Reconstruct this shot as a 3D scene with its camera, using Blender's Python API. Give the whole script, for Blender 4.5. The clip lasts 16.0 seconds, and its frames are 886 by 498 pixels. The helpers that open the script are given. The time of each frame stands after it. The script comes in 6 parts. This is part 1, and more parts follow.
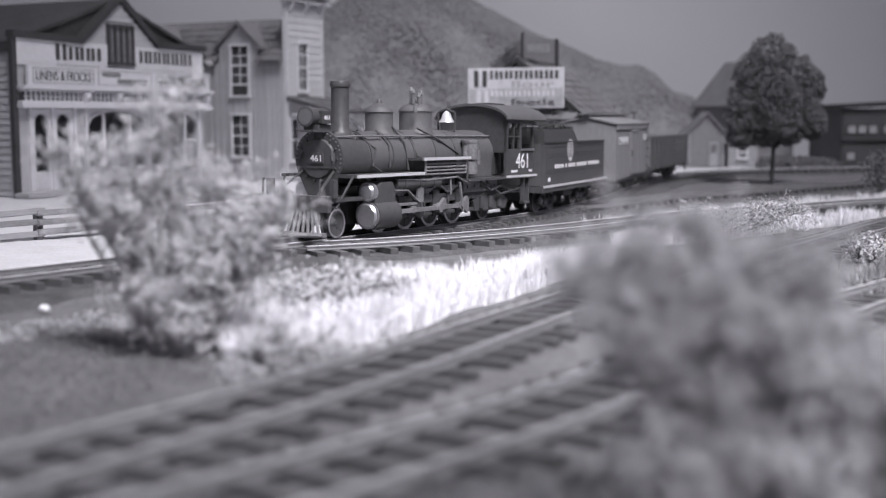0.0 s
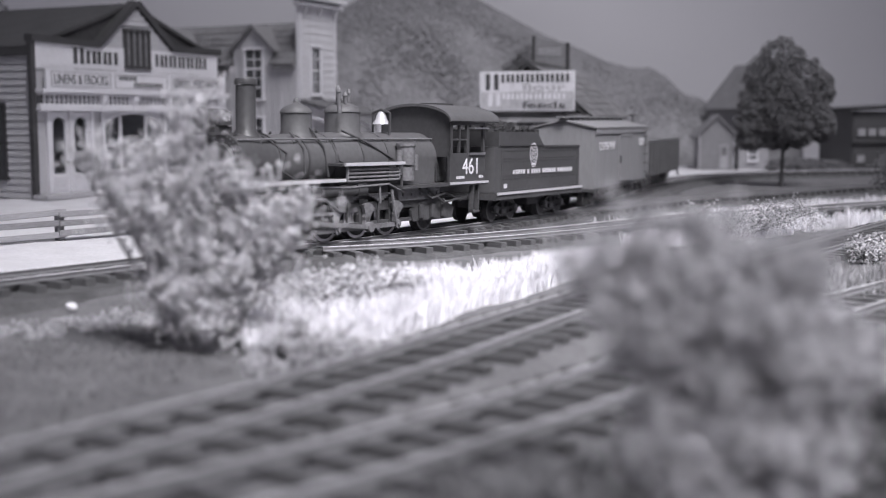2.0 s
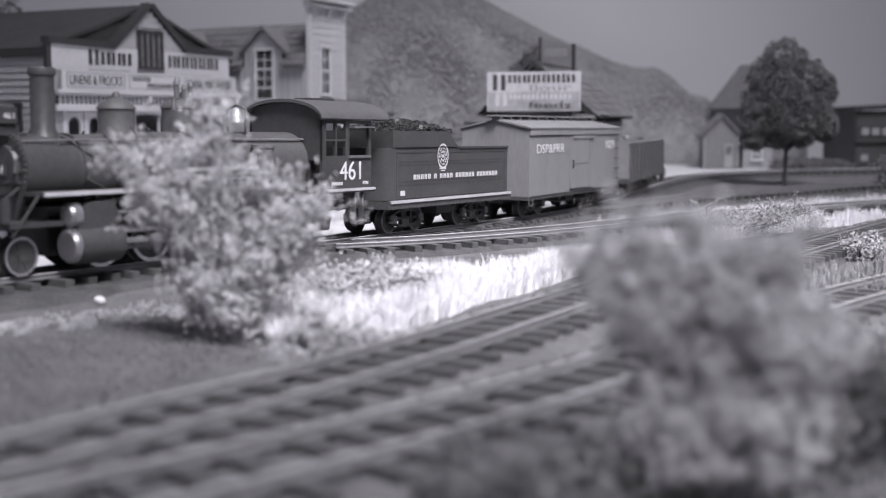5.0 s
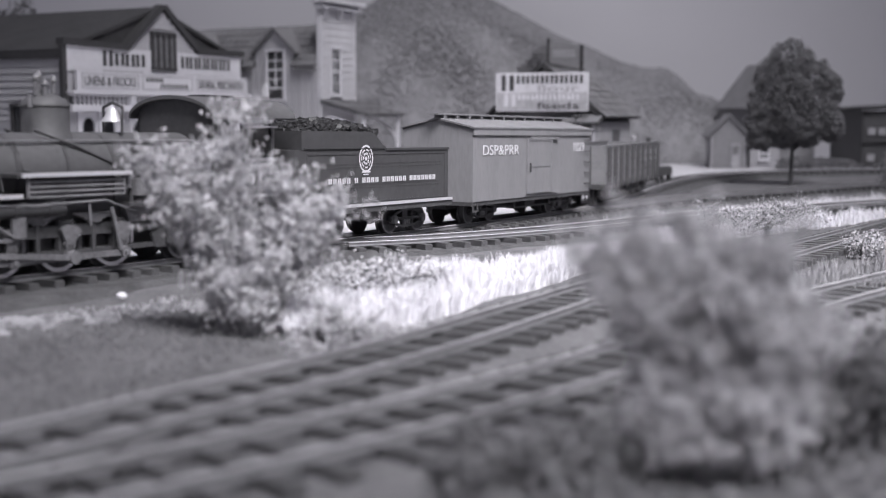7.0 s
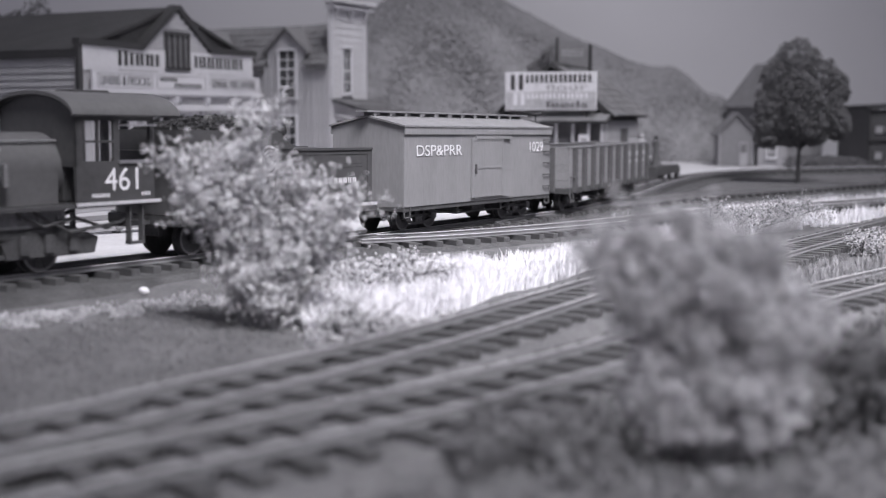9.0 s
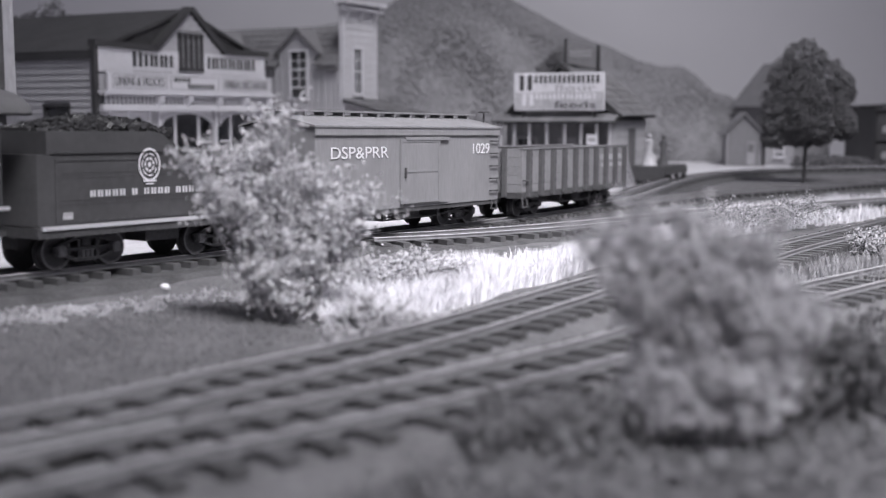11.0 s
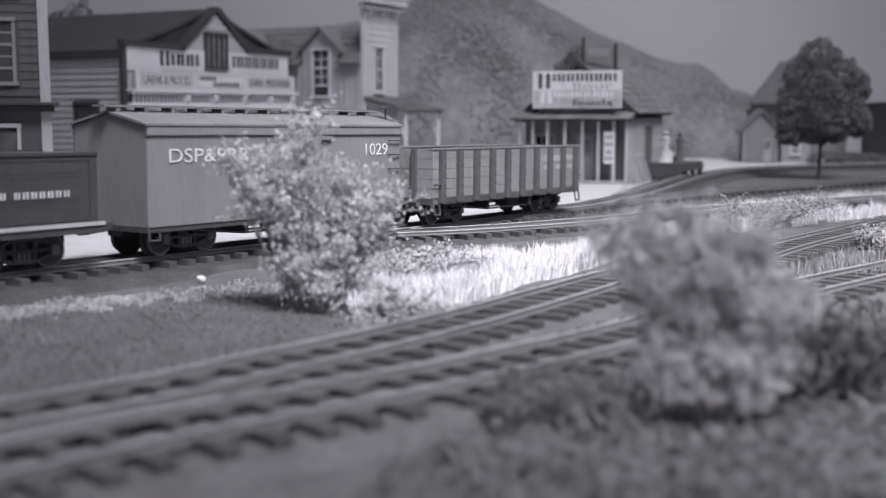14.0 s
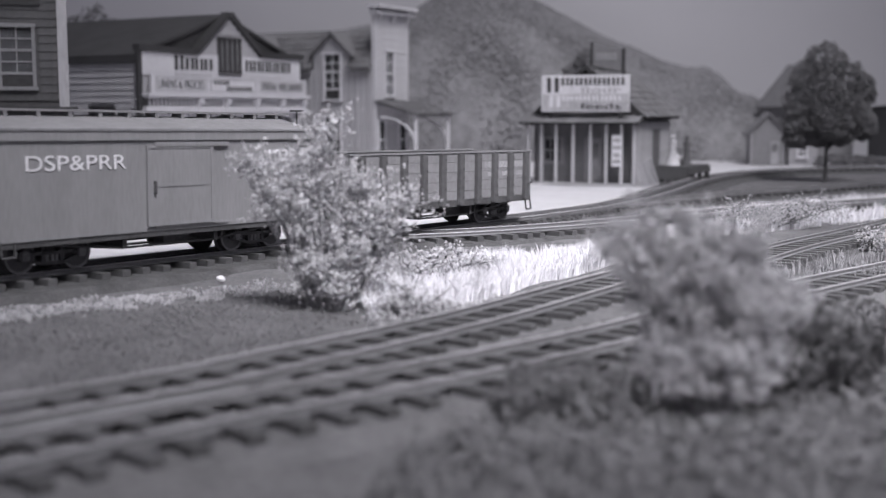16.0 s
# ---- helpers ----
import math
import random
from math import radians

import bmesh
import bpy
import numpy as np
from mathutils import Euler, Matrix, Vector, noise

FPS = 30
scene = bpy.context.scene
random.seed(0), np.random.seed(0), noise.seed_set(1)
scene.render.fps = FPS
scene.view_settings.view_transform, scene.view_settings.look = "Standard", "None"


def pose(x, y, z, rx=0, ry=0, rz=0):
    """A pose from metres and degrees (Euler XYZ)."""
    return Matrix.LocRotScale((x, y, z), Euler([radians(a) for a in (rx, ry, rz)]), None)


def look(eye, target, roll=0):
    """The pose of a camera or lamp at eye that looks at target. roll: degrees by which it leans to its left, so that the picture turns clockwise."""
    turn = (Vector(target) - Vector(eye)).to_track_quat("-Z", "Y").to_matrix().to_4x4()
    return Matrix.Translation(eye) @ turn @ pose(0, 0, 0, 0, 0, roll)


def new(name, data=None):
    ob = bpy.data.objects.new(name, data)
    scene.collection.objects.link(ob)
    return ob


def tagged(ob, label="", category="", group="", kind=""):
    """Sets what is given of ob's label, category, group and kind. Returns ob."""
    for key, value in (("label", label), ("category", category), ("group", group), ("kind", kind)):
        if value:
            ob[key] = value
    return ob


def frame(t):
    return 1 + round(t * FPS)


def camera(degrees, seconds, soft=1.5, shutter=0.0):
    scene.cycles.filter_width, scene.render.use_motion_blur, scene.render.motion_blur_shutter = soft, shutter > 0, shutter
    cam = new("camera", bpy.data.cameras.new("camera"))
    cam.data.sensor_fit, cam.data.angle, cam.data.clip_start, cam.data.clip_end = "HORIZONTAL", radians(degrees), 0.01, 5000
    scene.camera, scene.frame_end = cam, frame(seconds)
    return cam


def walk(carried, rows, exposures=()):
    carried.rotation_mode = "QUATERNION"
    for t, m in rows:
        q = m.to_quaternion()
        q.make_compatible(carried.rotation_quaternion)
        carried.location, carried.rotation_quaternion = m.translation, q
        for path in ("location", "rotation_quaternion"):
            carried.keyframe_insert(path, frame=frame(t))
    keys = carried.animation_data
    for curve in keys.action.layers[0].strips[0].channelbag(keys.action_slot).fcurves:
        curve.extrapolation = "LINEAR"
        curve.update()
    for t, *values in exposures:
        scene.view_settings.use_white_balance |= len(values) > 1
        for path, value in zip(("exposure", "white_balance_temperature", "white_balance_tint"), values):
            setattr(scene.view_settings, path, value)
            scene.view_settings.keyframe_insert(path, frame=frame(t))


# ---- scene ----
# Model railway diorama at 1:87, seen from about 37 mm above the baseboard. Sizes below are in millimetres.
MM = 0.001
cam = camera(41.3, 16.0, soft=1.15, shutter=0.4)
cam.data.dof.use_dof = True
cam.data.dof.focus_distance = 0.33
cam.data.dof.aperture_fstop = 22.5
PATH = [
    (0, 2.35, 27.46, 35.52, 83.607, -1.620),
    (0.5, 2.17, 25.88, 35.62, 83.679, -1.205),
    (1, 2.00, 24.28, 35.72, 83.716, -1.227),
    (1.5, 1.84, 22.66, 35.83, 83.710, -1.167),
    (2, 1.67, 21.02, 35.94, 83.708, -1.085),
    (2.5, 1.51, 19.35, 36.06, 83.680, -1.019),
    (3, 1.36, 17.66, 36.18, 83.677, -0.970),
    (3.5, 1.20, 15.95, 36.30, 83.677, -0.955),
    (4, 1.05, 14.22, 36.42, 83.655, -0.977),
    (5.2, 0.71, 9.97, 36.74, 83.633, -0.706),
    (6.5, 0.35, 5.22, 37.11, 83.608, -0.412),
    (7, 0.22, 3.35, 37.26, 83.597, -0.366),
    (7.5, 0.09, 1.46, 37.42, 83.561, -0.216),
    (8, -0.03, -0.45, 37.57, 83.521, -0.061),
    (8.5, -0.16, -2.38, 37.74, 83.476, -0.013),
    (9, -0.28, -4.33, 37.90, 83.482, 0.076),
    (10.3, -0.57, -9.52, 38.35, 83.444, 0.371),
    (11.5, -0.82, -14.44, 38.79, 83.410, 0.643),
    (12, -0.92, -16.53, 38.97, 83.373, 0.798),
    (12.5, -1.02, -18.64, 39.17, 83.363, 0.852),
    (13, -1.11, -20.77, 39.36, 83.334, 0.991),
    (13.5, -1.20, -22.93, 39.56, 83.283, 1.145),
    (14, -1.29, -25.11, 39.77, 83.220, 1.406),
    (14.5, -1.37, -27.31, 39.98, 83.209, 1.659),
    (15, -1.45, -29.53, 40.19, 83.251, 1.735),
    (15.5, -1.53, -31.77, 40.40, 83.260, 1.772),
    (16, -1.61, -34.04, 40.62, 83.324, 1.841),
]
walk(cam, [(t, pose(x * MM, y * MM, z * MM, rx, 0, rz)) for t, x, y, z, rx, rz in PATH], exposures=[(0, 0.0), (8, 0.0), (16, -0.1)])

# ---- light: an assumed key spot, an added fill spot and the pale room round it ----
world = bpy.data.worlds.new("room_light")
world.use_nodes = True
scene.world = world
world.node_tree.nodes["Background"].inputs["Color"].default_value = (0.86, 0.85, 1.0, 1)
world.node_tree.nodes["Background"].inputs["Strength"].default_value = 0.262


def lamp(name, eye, target, watts, cone, blend, radius=0.10):
    data = bpy.data.lights.new(name, "SPOT")
    data.energy, data.color, data.spot_size, data.spot_blend, data.shadow_soft_size = watts, (0.97, 0.955, 1.0), radians(cone), blend, radius
    ob = new(name, data)
    ob.matrix_world = look([v * MM for v in eye], [v * MM for v in target])
    return ob


# Unseen key assumed overhead; its narrow cone also imitates edge vignetting.
lamp("layout_key_spot", (205, -70, 560), (64, 285, 0), 80.0, 38, 1.0, 0.2)
# Unseen fill spot added to brighten the town and the hill.
lamp("town_fill_spot", (300, 250, 900), (90, 800, 40), 80.0, 45, 1.0, 0.34)

# ---- materials ----
def mat(name, base, rough=0.7, metal=0.0, vary=0.25, scale=400.0, bump=0.3, island=0.0, objrand=0.0, spec=0.4, streak=None, tint=(1.0, 0.985, 1.03)):
    """Grey paint, wood, metal or scenery: two scales of variation, fine relief."""
    m = bpy.data.materials.new(name)
    m.use_nodes = True
    nt = m.node_tree
    b = nt.nodes["Principled BSDF"]
    b.inputs["Roughness"].default_value, b.inputs["Metallic"].default_value = rough, metal
    b.inputs["Specular IOR Level"].default_value = spec
    co = nt.nodes.new("ShaderNodeTexCoord")
    src = co.outputs["Object"]
    if streak:
        mp = nt.nodes.new("ShaderNodeMapping")
        mp.inputs["Scale"].default_value = streak
        nt.links.new(src, mp.inputs["Vector"])
        src = mp.outputs["Vector"]
    fine, wide = nt.nodes.new("ShaderNodeTexNoise"), nt.nodes.new("ShaderNodeTexNoise")
    fine.inputs["Scale"].default_value, fine.inputs["Detail"].default_value = scale * 3, 5
    wide.inputs["Scale"].default_value, wide.inputs["Detail"].default_value = scale * 0.3, 3
    for n in (fine, wide):
        nt.links.new(src, n.inputs["Vector"])
    add = nt.nodes.new("ShaderNodeMath")
    add.operation = "ADD"
    nt.links.new(fine.outputs["Fac"], add.inputs[0])
    nt.links.new(wide.outputs["Fac"], add.inputs[1])
    last = add.outputs[0]
    lo, hi = 0.62, 1.38
    for amount, node, out in ((island, "ShaderNodeNewGeometry", "Random Per Island"), (objrand, "ShaderNodeObjectInfo", "Random")):
        if amount:
            r, k = nt.nodes.new(node), nt.nodes.new("ShaderNodeMath")
            k.operation = "MULTIPLY_ADD"
            k.inputs[1].default_value = amount
            nt.links.new(r.outputs[out], k.inputs[0])
            nt.links.new(last, k.inputs[2])
            last = k.outputs[0]
            hi += amount
    ramp = nt.nodes.new("ShaderNodeMapRange")
    ramp.inputs[1].default_value, ramp.inputs[2].default_value = lo, hi
    ramp.inputs[3].default_value, ramp.inputs[4].default_value = 1 - vary, 1 + vary
    nt.links.new(last, ramp.inputs[0])
    col = nt.nodes.new("ShaderNodeVectorMath")
    col.operation = "SCALE"
    col.inputs[0].default_value = tuple(base * c for c in tint)
    nt.links.new(ramp.outputs[0], col.inputs["Scale"])
    nt.links.new(col.outputs[0], b.inputs["Base Color"])
    if bump:
        bp = nt.nodes.new("ShaderNodeBump")
        bp.inputs["Strength"].default_value, bp.inputs["Distance"].default_value = bump, 0.0006
        nt.links.new(fine.outputs["Fac"], bp.inputs["Height"])
        nt.links.new(bp.outputs[0], b.inputs["Normal"])
    return m


M_DIRT = mat("dirt_turf", 0.13, 0.95, vary=0.45, scale=260, bump=0.9)
M_SAND = mat("pale_sand", 0.53, 0.95, vary=0.12, scale=300, bump=0.4)
M_BALLAST = mat("ballast", 0.085, 0.95, vary=0.5, scale=700, bump=1.0)
M_ROADBED = mat("cinder_roadbed", 0.13, 0.95, vary=0.35, scale=350, bump=0.7)
M_TIE = mat("weathered_tie", 0.1, 0.9, vary=0.35, scale=500, bump=0.5, objrand=0.5, streak=(1, 6, 6))
M_RAIL = mat("rail_steel", 0.22, 0.5, 0.3, vary=0.25, scale=300, bump=0.1)
M_RAILTOP = mat("polished_rail_head", 0.85, 0.3, 0.5, vary=0.12, scale=300, bump=0.0)
# Darker head colour for the branch rails.
M_RAILDULL = mat("dull_rail_head", 0.42, 0.5, 0.3, vary=0.2, scale=300, bump=0.0)
M_GRASS = mat("static_grass", 0.8, 0.9, vary=0.3, scale=200, bump=0, island=0.8)
M_GRASS_DULL = mat("dull_grass", 0.30, 0.9, vary=0.35, scale=200, bump=0, island=0.8)
M_FOAM = mat("pale_foam", 0.42, 0.95, vary=0.35, scale=200, bump=0, island=0.6)
M_LEAF = mat("pale_leaf", 0.55, 0.9, vary=0.35, scale=200, bump=0, island=0.8, spec=0.15)
M_LEAF_FG = mat("grey_leaf", 0.43, 0.95, vary=0.2, scale=200, bump=0, island=0.8)
M_LEAF_DARK = mat("dark_leaf", 0.17, 0.95, vary=0.25, scale=200, bump=0, island=0.4, spec=0.1)
M_SHRUB = mat("shrub_leaf", 0.13, 0.9, vary=0.3, scale=200, bump=0, island=0.8)
M_TURF = mat("fine_turf", 0.18, 0.95, vary=0.3, scale=200, bump=0, island=0.6)
M_TWIG = mat("twig", 0.13, 0.9, vary=0.3, scale=500, bump=0.4)
M_STEM = mat("pale_stem", 0.36, 0.9, vary=0.3, scale=500, bump=0.4)
M_TRUNK = mat("bark", 0.08, 0.9, vary=0.3, scale=400, bump=0.6)
M_BLACK = mat("engine_black", 0.06, 0.42, 0.0, vary=0.25, scale=250, bump=0.08, spec=0.5)
M_BOILER = mat("graphite_boiler", 0.085, 0.58, 0.0, vary=0.2, scale=250, bump=0.06, spec=0.5)
M_GEAR = mat("running_gear", 0.2, 0.5, 0.3, vary=0.35, scale=400, bump=0.15)
M_STEEL = mat("bright_steel", 0.55, 0.3, 0.85, vary=0.15, scale=400, bump=0.05)
M_SILVER = mat("silver_edge", 0.62, 0.35, 0.3, vary=0.1, scale=400, bump=0.0)
M_BELL = mat("polished_bell", 0.5, 0.3, 0.2, vary=0.05, scale=300, bump=0.0)
M_TENDER = mat("tender_black", 0.065, 0.45, vary=0.2, scale=220, bump=0.06, spec=0.5)
M_COAL = mat("coal", 0.03, 0.5, vary=0.5, scale=600, bump=0.3, island=0.5)
M_BOX = mat("boxcar_paint", 0.225, 0.7, vary=0.12, scale=160, bump=0.12, streak=(3, 3, 0.6))
M_BOXROOF = mat("boxcar_roof", 0.21, 0.7, vary=0.2, scale=200, bump=0.15)
M_GON = mat("gondola_paint", 0.23, 0.75, vary=0.2, scale=220, bump=0.2, objrand=0.25)
# Stakes darker than the planks: their shading is put into the colour.
M_GONPOST_SHADED = mat("gondola_post_shaded", 0.095, 0.75, vary=0.25, scale=220, bump=0.15)
M_LETTER = mat("white_lettering", 0.66, 0.6, vary=0.08, scale=500, bump=0.0)
M_TRUCK = mat("truck_iron", 0.085, 0.6, 0.2, vary=0.3, scale=400, bump=0.15)
M_WHITE = mat("white_clapboard", 0.42, 0.75, vary=0.12, scale=200, bump=0.15, objrand=0.15)
M_TRIM = mat("white_trim", 0.62, 0.7, vary=0.08, scale=200, bump=0.1)
M_GREYWOOD = mat("grey_boards", 0.42, 0.85, vary=0.25, scale=200, bump=0.3, objrand=0.5, streak=(2, 2, 0.4))
M_CREAM = mat("cream_clapboard", 0.52, 0.8, vary=0.15, scale=200, bump=0.2, objrand=0.2)
M_DARKTRIM = mat("dark_trim", 0.05, 0.7, vary=0.2, scale=200, bump=0.1)
M_ROOFDARK = mat("tar_roof", 0.05, 0.85, vary=0.3, scale=200, bump=0.4)
M_SHINGLE = mat("wood_shingle", 0.15, 0.85, vary=0.3, scale=250, bump=0.4, objrand=0.9)
M_DARKWOOD = mat("dark_siding", 0.085, 0.8, vary=0.25, scale=200, bump=0.25, objrand=0.4)
M_SHEDWALL = mat("shed_siding", 0.15, 0.85, vary=0.25, scale=200, bump=0.3, objrand=0.4)
M_SIGNPAPER = mat("faded_sign", 0.62, 0.75, vary=0.2, scale=120, bump=0.05)
M_SIGNINK = mat("sign_ink", 0.06, 0.8, vary=0.3, scale=300, bump=0.0)
M_SIGNBAND = mat("sign_lower_band", 0.44, 0.75, vary=0.25, scale=120, bump=0.05)
M_SHEDDOOR = mat("shed_door", 0.22, 0.85, vary=0.2, scale=200, bump=0.2)
M_SIGNMID = mat("faded_sign_ink", 0.36, 0.8, vary=0.3, scale=300, bump=0.0)
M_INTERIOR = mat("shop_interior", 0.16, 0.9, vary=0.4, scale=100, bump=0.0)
# Near-black colour stands in for the shade inside unlit rooms.
M_ROOMSHADE = mat("painted_room_shade", 0.05, 0.9, vary=0.4, scale=100, bump=0.0)
M_FENCE = mat("split_rail", 0.27, 0.9, vary=0.4, scale=300, bump=0.5, objrand=0.6, streak=(0.5, 3, 3))
M_HILL = mat("wooded_hill", 0.26, 0.95, vary=0.22, scale=60, bump=0.0, island=0.12, spec=0.1)
M_HILLBASE = mat("hill_ground", 0.2, 0.95, vary=0.5, scale=40, bump=0.3)
M_SKY = mat("painted_sky", 0.68, 0.95, vary=0.03, scale=3, bump=0.0)
M_HOUSE = mat("house_grey", 0.22, 0.85, vary=0.2, scale=150, bump=0.2)
M_HOUSELIGHT = mat("house_pale", 0.34, 0.85, vary=0.2, scale=150, bump=0.2)
M_GLASSDARK = mat("dark_lens", 0.12, 0.1, vary=0.1, scale=300, bump=0.0, spec=0.8)
M_HOUSEROOF = mat("house_roof", 0.2, 0.85, vary=0.2, scale=150, bump=0.2)
M_FIGURE = mat("painted_figure", 0.5, 0.8, vary=0.3, scale=300, bump=0.0)
M_FIGDARK = mat("dark_painted_figure", 0.12, 0.8, vary=0.3, scale=300, bump=0.0)

M_GLASS = bpy.data.materials.new("window_glass")
M_GLASS.use_nodes = True
g = M_GLASS.node_tree.nodes["Principled BSDF"]
g.inputs["Base Color"].default_value = (0.9, 0.92, 0.95, 1)
g.inputs["Roughness"].default_value, g.inputs["Transmission Weight"].default_value, g.inputs["IOR"].default_value = 0.05, 1.0, 1.3


# ---- mesh helpers (millimetres in, metres out) ----
def box(bm, x0, x1, y0, y1, z0, z1):
    v = [bm.verts.new((x, y, z)) for z in (z0, z1) for y in (y0, y1) for x in (x0, x1)]
    for f in ((0, 2, 3, 1), (4, 5, 7, 6), (0, 1, 5, 4), (2, 6, 7, 3), (0, 4, 6, 2), (1, 3, 7, 5)):
        bm.faces.new([v[i] for i in f])
    return bm


def cyl(bm, p0, p1, r0, r1=None, seg=16, caps=True):
    p0, p1, r1 = Vector(p0), Vector(p1), r0 if r1 is None else r1
    w = (p1 - p0).normalized()
    a = w.orthogonal().normalized()
    b = w.cross(a)
    rings = [[bm.verts.new(p + (a * math.cos(k * math.tau / seg) + b * math.sin(k * math.tau / seg)) * r) for k in range(seg)] for p, r in ((p0, r0), (p1, r1))]
    for k in range(seg):
        bm.faces.new((rings[0][k], rings[0][(k + 1) % seg], rings[1][(k + 1) % seg], rings[1][k]))
    if caps:
        bm.faces.new(list(reversed(rings[0])))
        bm.faces.new(rings[1])
    return bm


def lathe(bm, centre, profile, seg=20):
    """Turn a profile of (radius, height) about the upright axis."""
    cx, cy, cz = centre
    rings = [[bm.verts.new((cx + r * math.cos(k * math.tau / seg), cy + r * math.sin(k * math.tau / seg), cz + z)) for k in range(seg)] for r, z in profile]
    for lo, hi in zip(rings, rings[1:]):
        for k in range(seg):
            bm.faces.new((lo[k], lo[(k + 1) % seg], hi[(k + 1) % seg], hi[k]))
    bm.faces.new(rings[-1])
    bm.faces.new(list(reversed(rings[0])))
    return bm


def prism(bm, outline, axis, a, b):
    """Extrude an outline of (u, v) along axis 'x' (u=y, v=z) or 'y' (u=x, v=z) or 'z' (u=x, v=y)."""
    place = {"x": lambda u, v, w: (w, u, v), "y": lambda u, v, w: (u, w, v), "z": lambda u, v, w: (u, v, w)}[axis]
    lo, hi = [[bm.verts.new(place(u, v, w)) for u, v in outline] for w in (a, b)]
    n = len(outline)
    for k in range(n):
        bm.faces.new((lo[k], lo[(k + 1) % n], hi[(k + 1) % n], hi[k]))
    bm.faces.new(list(reversed(lo)))
    bm.faces.new(hi)
    return bm


def pipe(bm, pts, r, seg=6):
    for p, q in zip(pts, pts[1:]):
        cyl(bm, p, q, r, seg=seg)
    return bm


def sweep(bm, pts, profile):
    """Run a closed profile of (side, height) along a line of (x, y, z); side counts to the right of the way."""
    rings = []
    for k, p in enumerate(pts):
        d = Vector(pts[min(k + 1, len(pts) - 1)]) - Vector(pts[max(k - 1, 0)])
        d.z = 0
        d.normalize()
        n = Vector((d.y, -d.x, 0))
        rings.append([bm.verts.new(Vector(p) + n * s + Vector((0, 0, h))) for s, h in profile])
    m = len(profile)
    for lo, hi in zip(rings, rings[1:]):
        for k in range(m):
            bm.faces.new((lo[k], lo[(k + 1) % m], hi[(k + 1) % m], hi[k]))
    bm.faces.new(rings[0])
    bm.faces.new(list(reversed(rings[-1])))
    return bm


def mesh_of(bm, material, smooth=False, bevel=0.0):
    bmesh.ops.recalc_face_normals(bm, faces=bm.faces[:])
    if bevel:
        bmesh.ops.bevel(bm, geom=[e for e in bm.edges if e.is_manifold and e.calc_face_angle(0) > 0.6], offset=bevel, segments=2, affect="EDGES", clamp_overlap=True)
    bmesh.ops.scale(bm, vec=(MM, MM, MM), verts=bm.verts[:])
    me = bpy.data.meshes.new("mesh")
    bm.to_mesh(me)
    bm.free()
    for m in material if isinstance(material, (list, tuple)) else [material]:
        me.materials.append(m)
    if smooth:
        me.polygons.foreach_set("use_smooth", [True] * len(me.polygons))
        me.set_sharp_from_angle(angle=radians(40))
    return me


def part(name, bm, material, parent, label="", smooth=False, bevel=0.0, at=None):
    ob = new(name, mesh_of(bm, material, smooth, bevel))
    ob.parent = parent
    if at is not None:
        ob.location = [v * MM for v in at]
    return tagged(ob, label)


def thing(name, label, category, m=None, group="", kind=""):
    ob = new(name)
    ob.empty_display_size = 0.01
    ob.matrix_basis = m or Matrix()
    return tagged(ob, label, category, group, kind)


def single(name, bm, material, label, category, m=None, group="", kind="", smooth=False, bevel=0.0):
    ob = new(name, mesh_of(bm, material, smooth, bevel))
    ob.matrix_basis = m or Matrix()
    return tagged(ob, label, category, group, kind)


def spot(x, y, z=0.0, rz=0.0):
    return pose(x * MM, y * MM, z * MM, 0, 0, rz)


def lettering(body, height, width, parent, name="lettering", m=None, at=(0, 0, 0), turn=(90, 0, 0), depth=0.12, label=""):
    """Raised letters of a given cap height, stretched to a given width, lying in the xz plane and read along +x."""
    cu = bpy.data.curves.new("text", "FONT")
    cu.body, cu.size, cu.extrude, cu.align_x, cu.align_y = body, 1.0, 0.5, "CENTER", "CENTER"
    cu.offset = 0.0
    tmp = new("text", cu)
    dg = bpy.context.evaluated_depsgraph_get()
    me = bpy.data.meshes.new_from_object(tmp.evaluated_get(dg))
    bpy.data.objects.remove(tmp)
    co = np.empty(len(me.vertices) * 3)
    me.vertices.foreach_get("co", co)
    co = co.reshape(-1, 3)
    lo, hi = co.min(0), co.max(0)
    co = (co - (lo + hi) / 2) / (hi - lo) * (width, height, depth) * MM
    me.vertices.foreach_set("co", co.ravel())
    me.materials.clear()
    me.materials.append(m or M_LETTER)
    ob = new(name, me)
    ob.parent = parent
    ob.location = [v * MM for v in at]
    ob.rotation_euler = [radians(a) for a in turn]
    return tagged(ob, label)


def bars(bm, count, x0, x1, y0, y1, z0, z1, gap=0.28, words=()):
    """Writing as plain upright bars, two for each letter, with gaps after the letters named in words."""
    step = (x1 - x0) / (count + 0.7 * len(words))
    x = x0
    for k in range(count):
        w = step * (1 - gap)
        box(bm, x, x + 0.34 * w, y0, y1, z0, z1)
        box(bm, x + 0.66 * w, x + w, y0, y1, z0, z1)
        x += step * (1.7 if k in words else 1)
    return bm


# ---- lie of the land and the tracks ----
HEAD = radians(33.3)
ALONG, ACROSS = Vector((math.sin(HEAD), math.cos(HEAD))), Vector((math.cos(HEAD), -math.sin(HEAD)))
BASE = Vector((-21.3, 339.6))


def ground_z(x, y):
    s = max(-180.0, min(130.0, (Vector((x, y)) - BASE).dot(ALONG)))
    return -0.015 * s


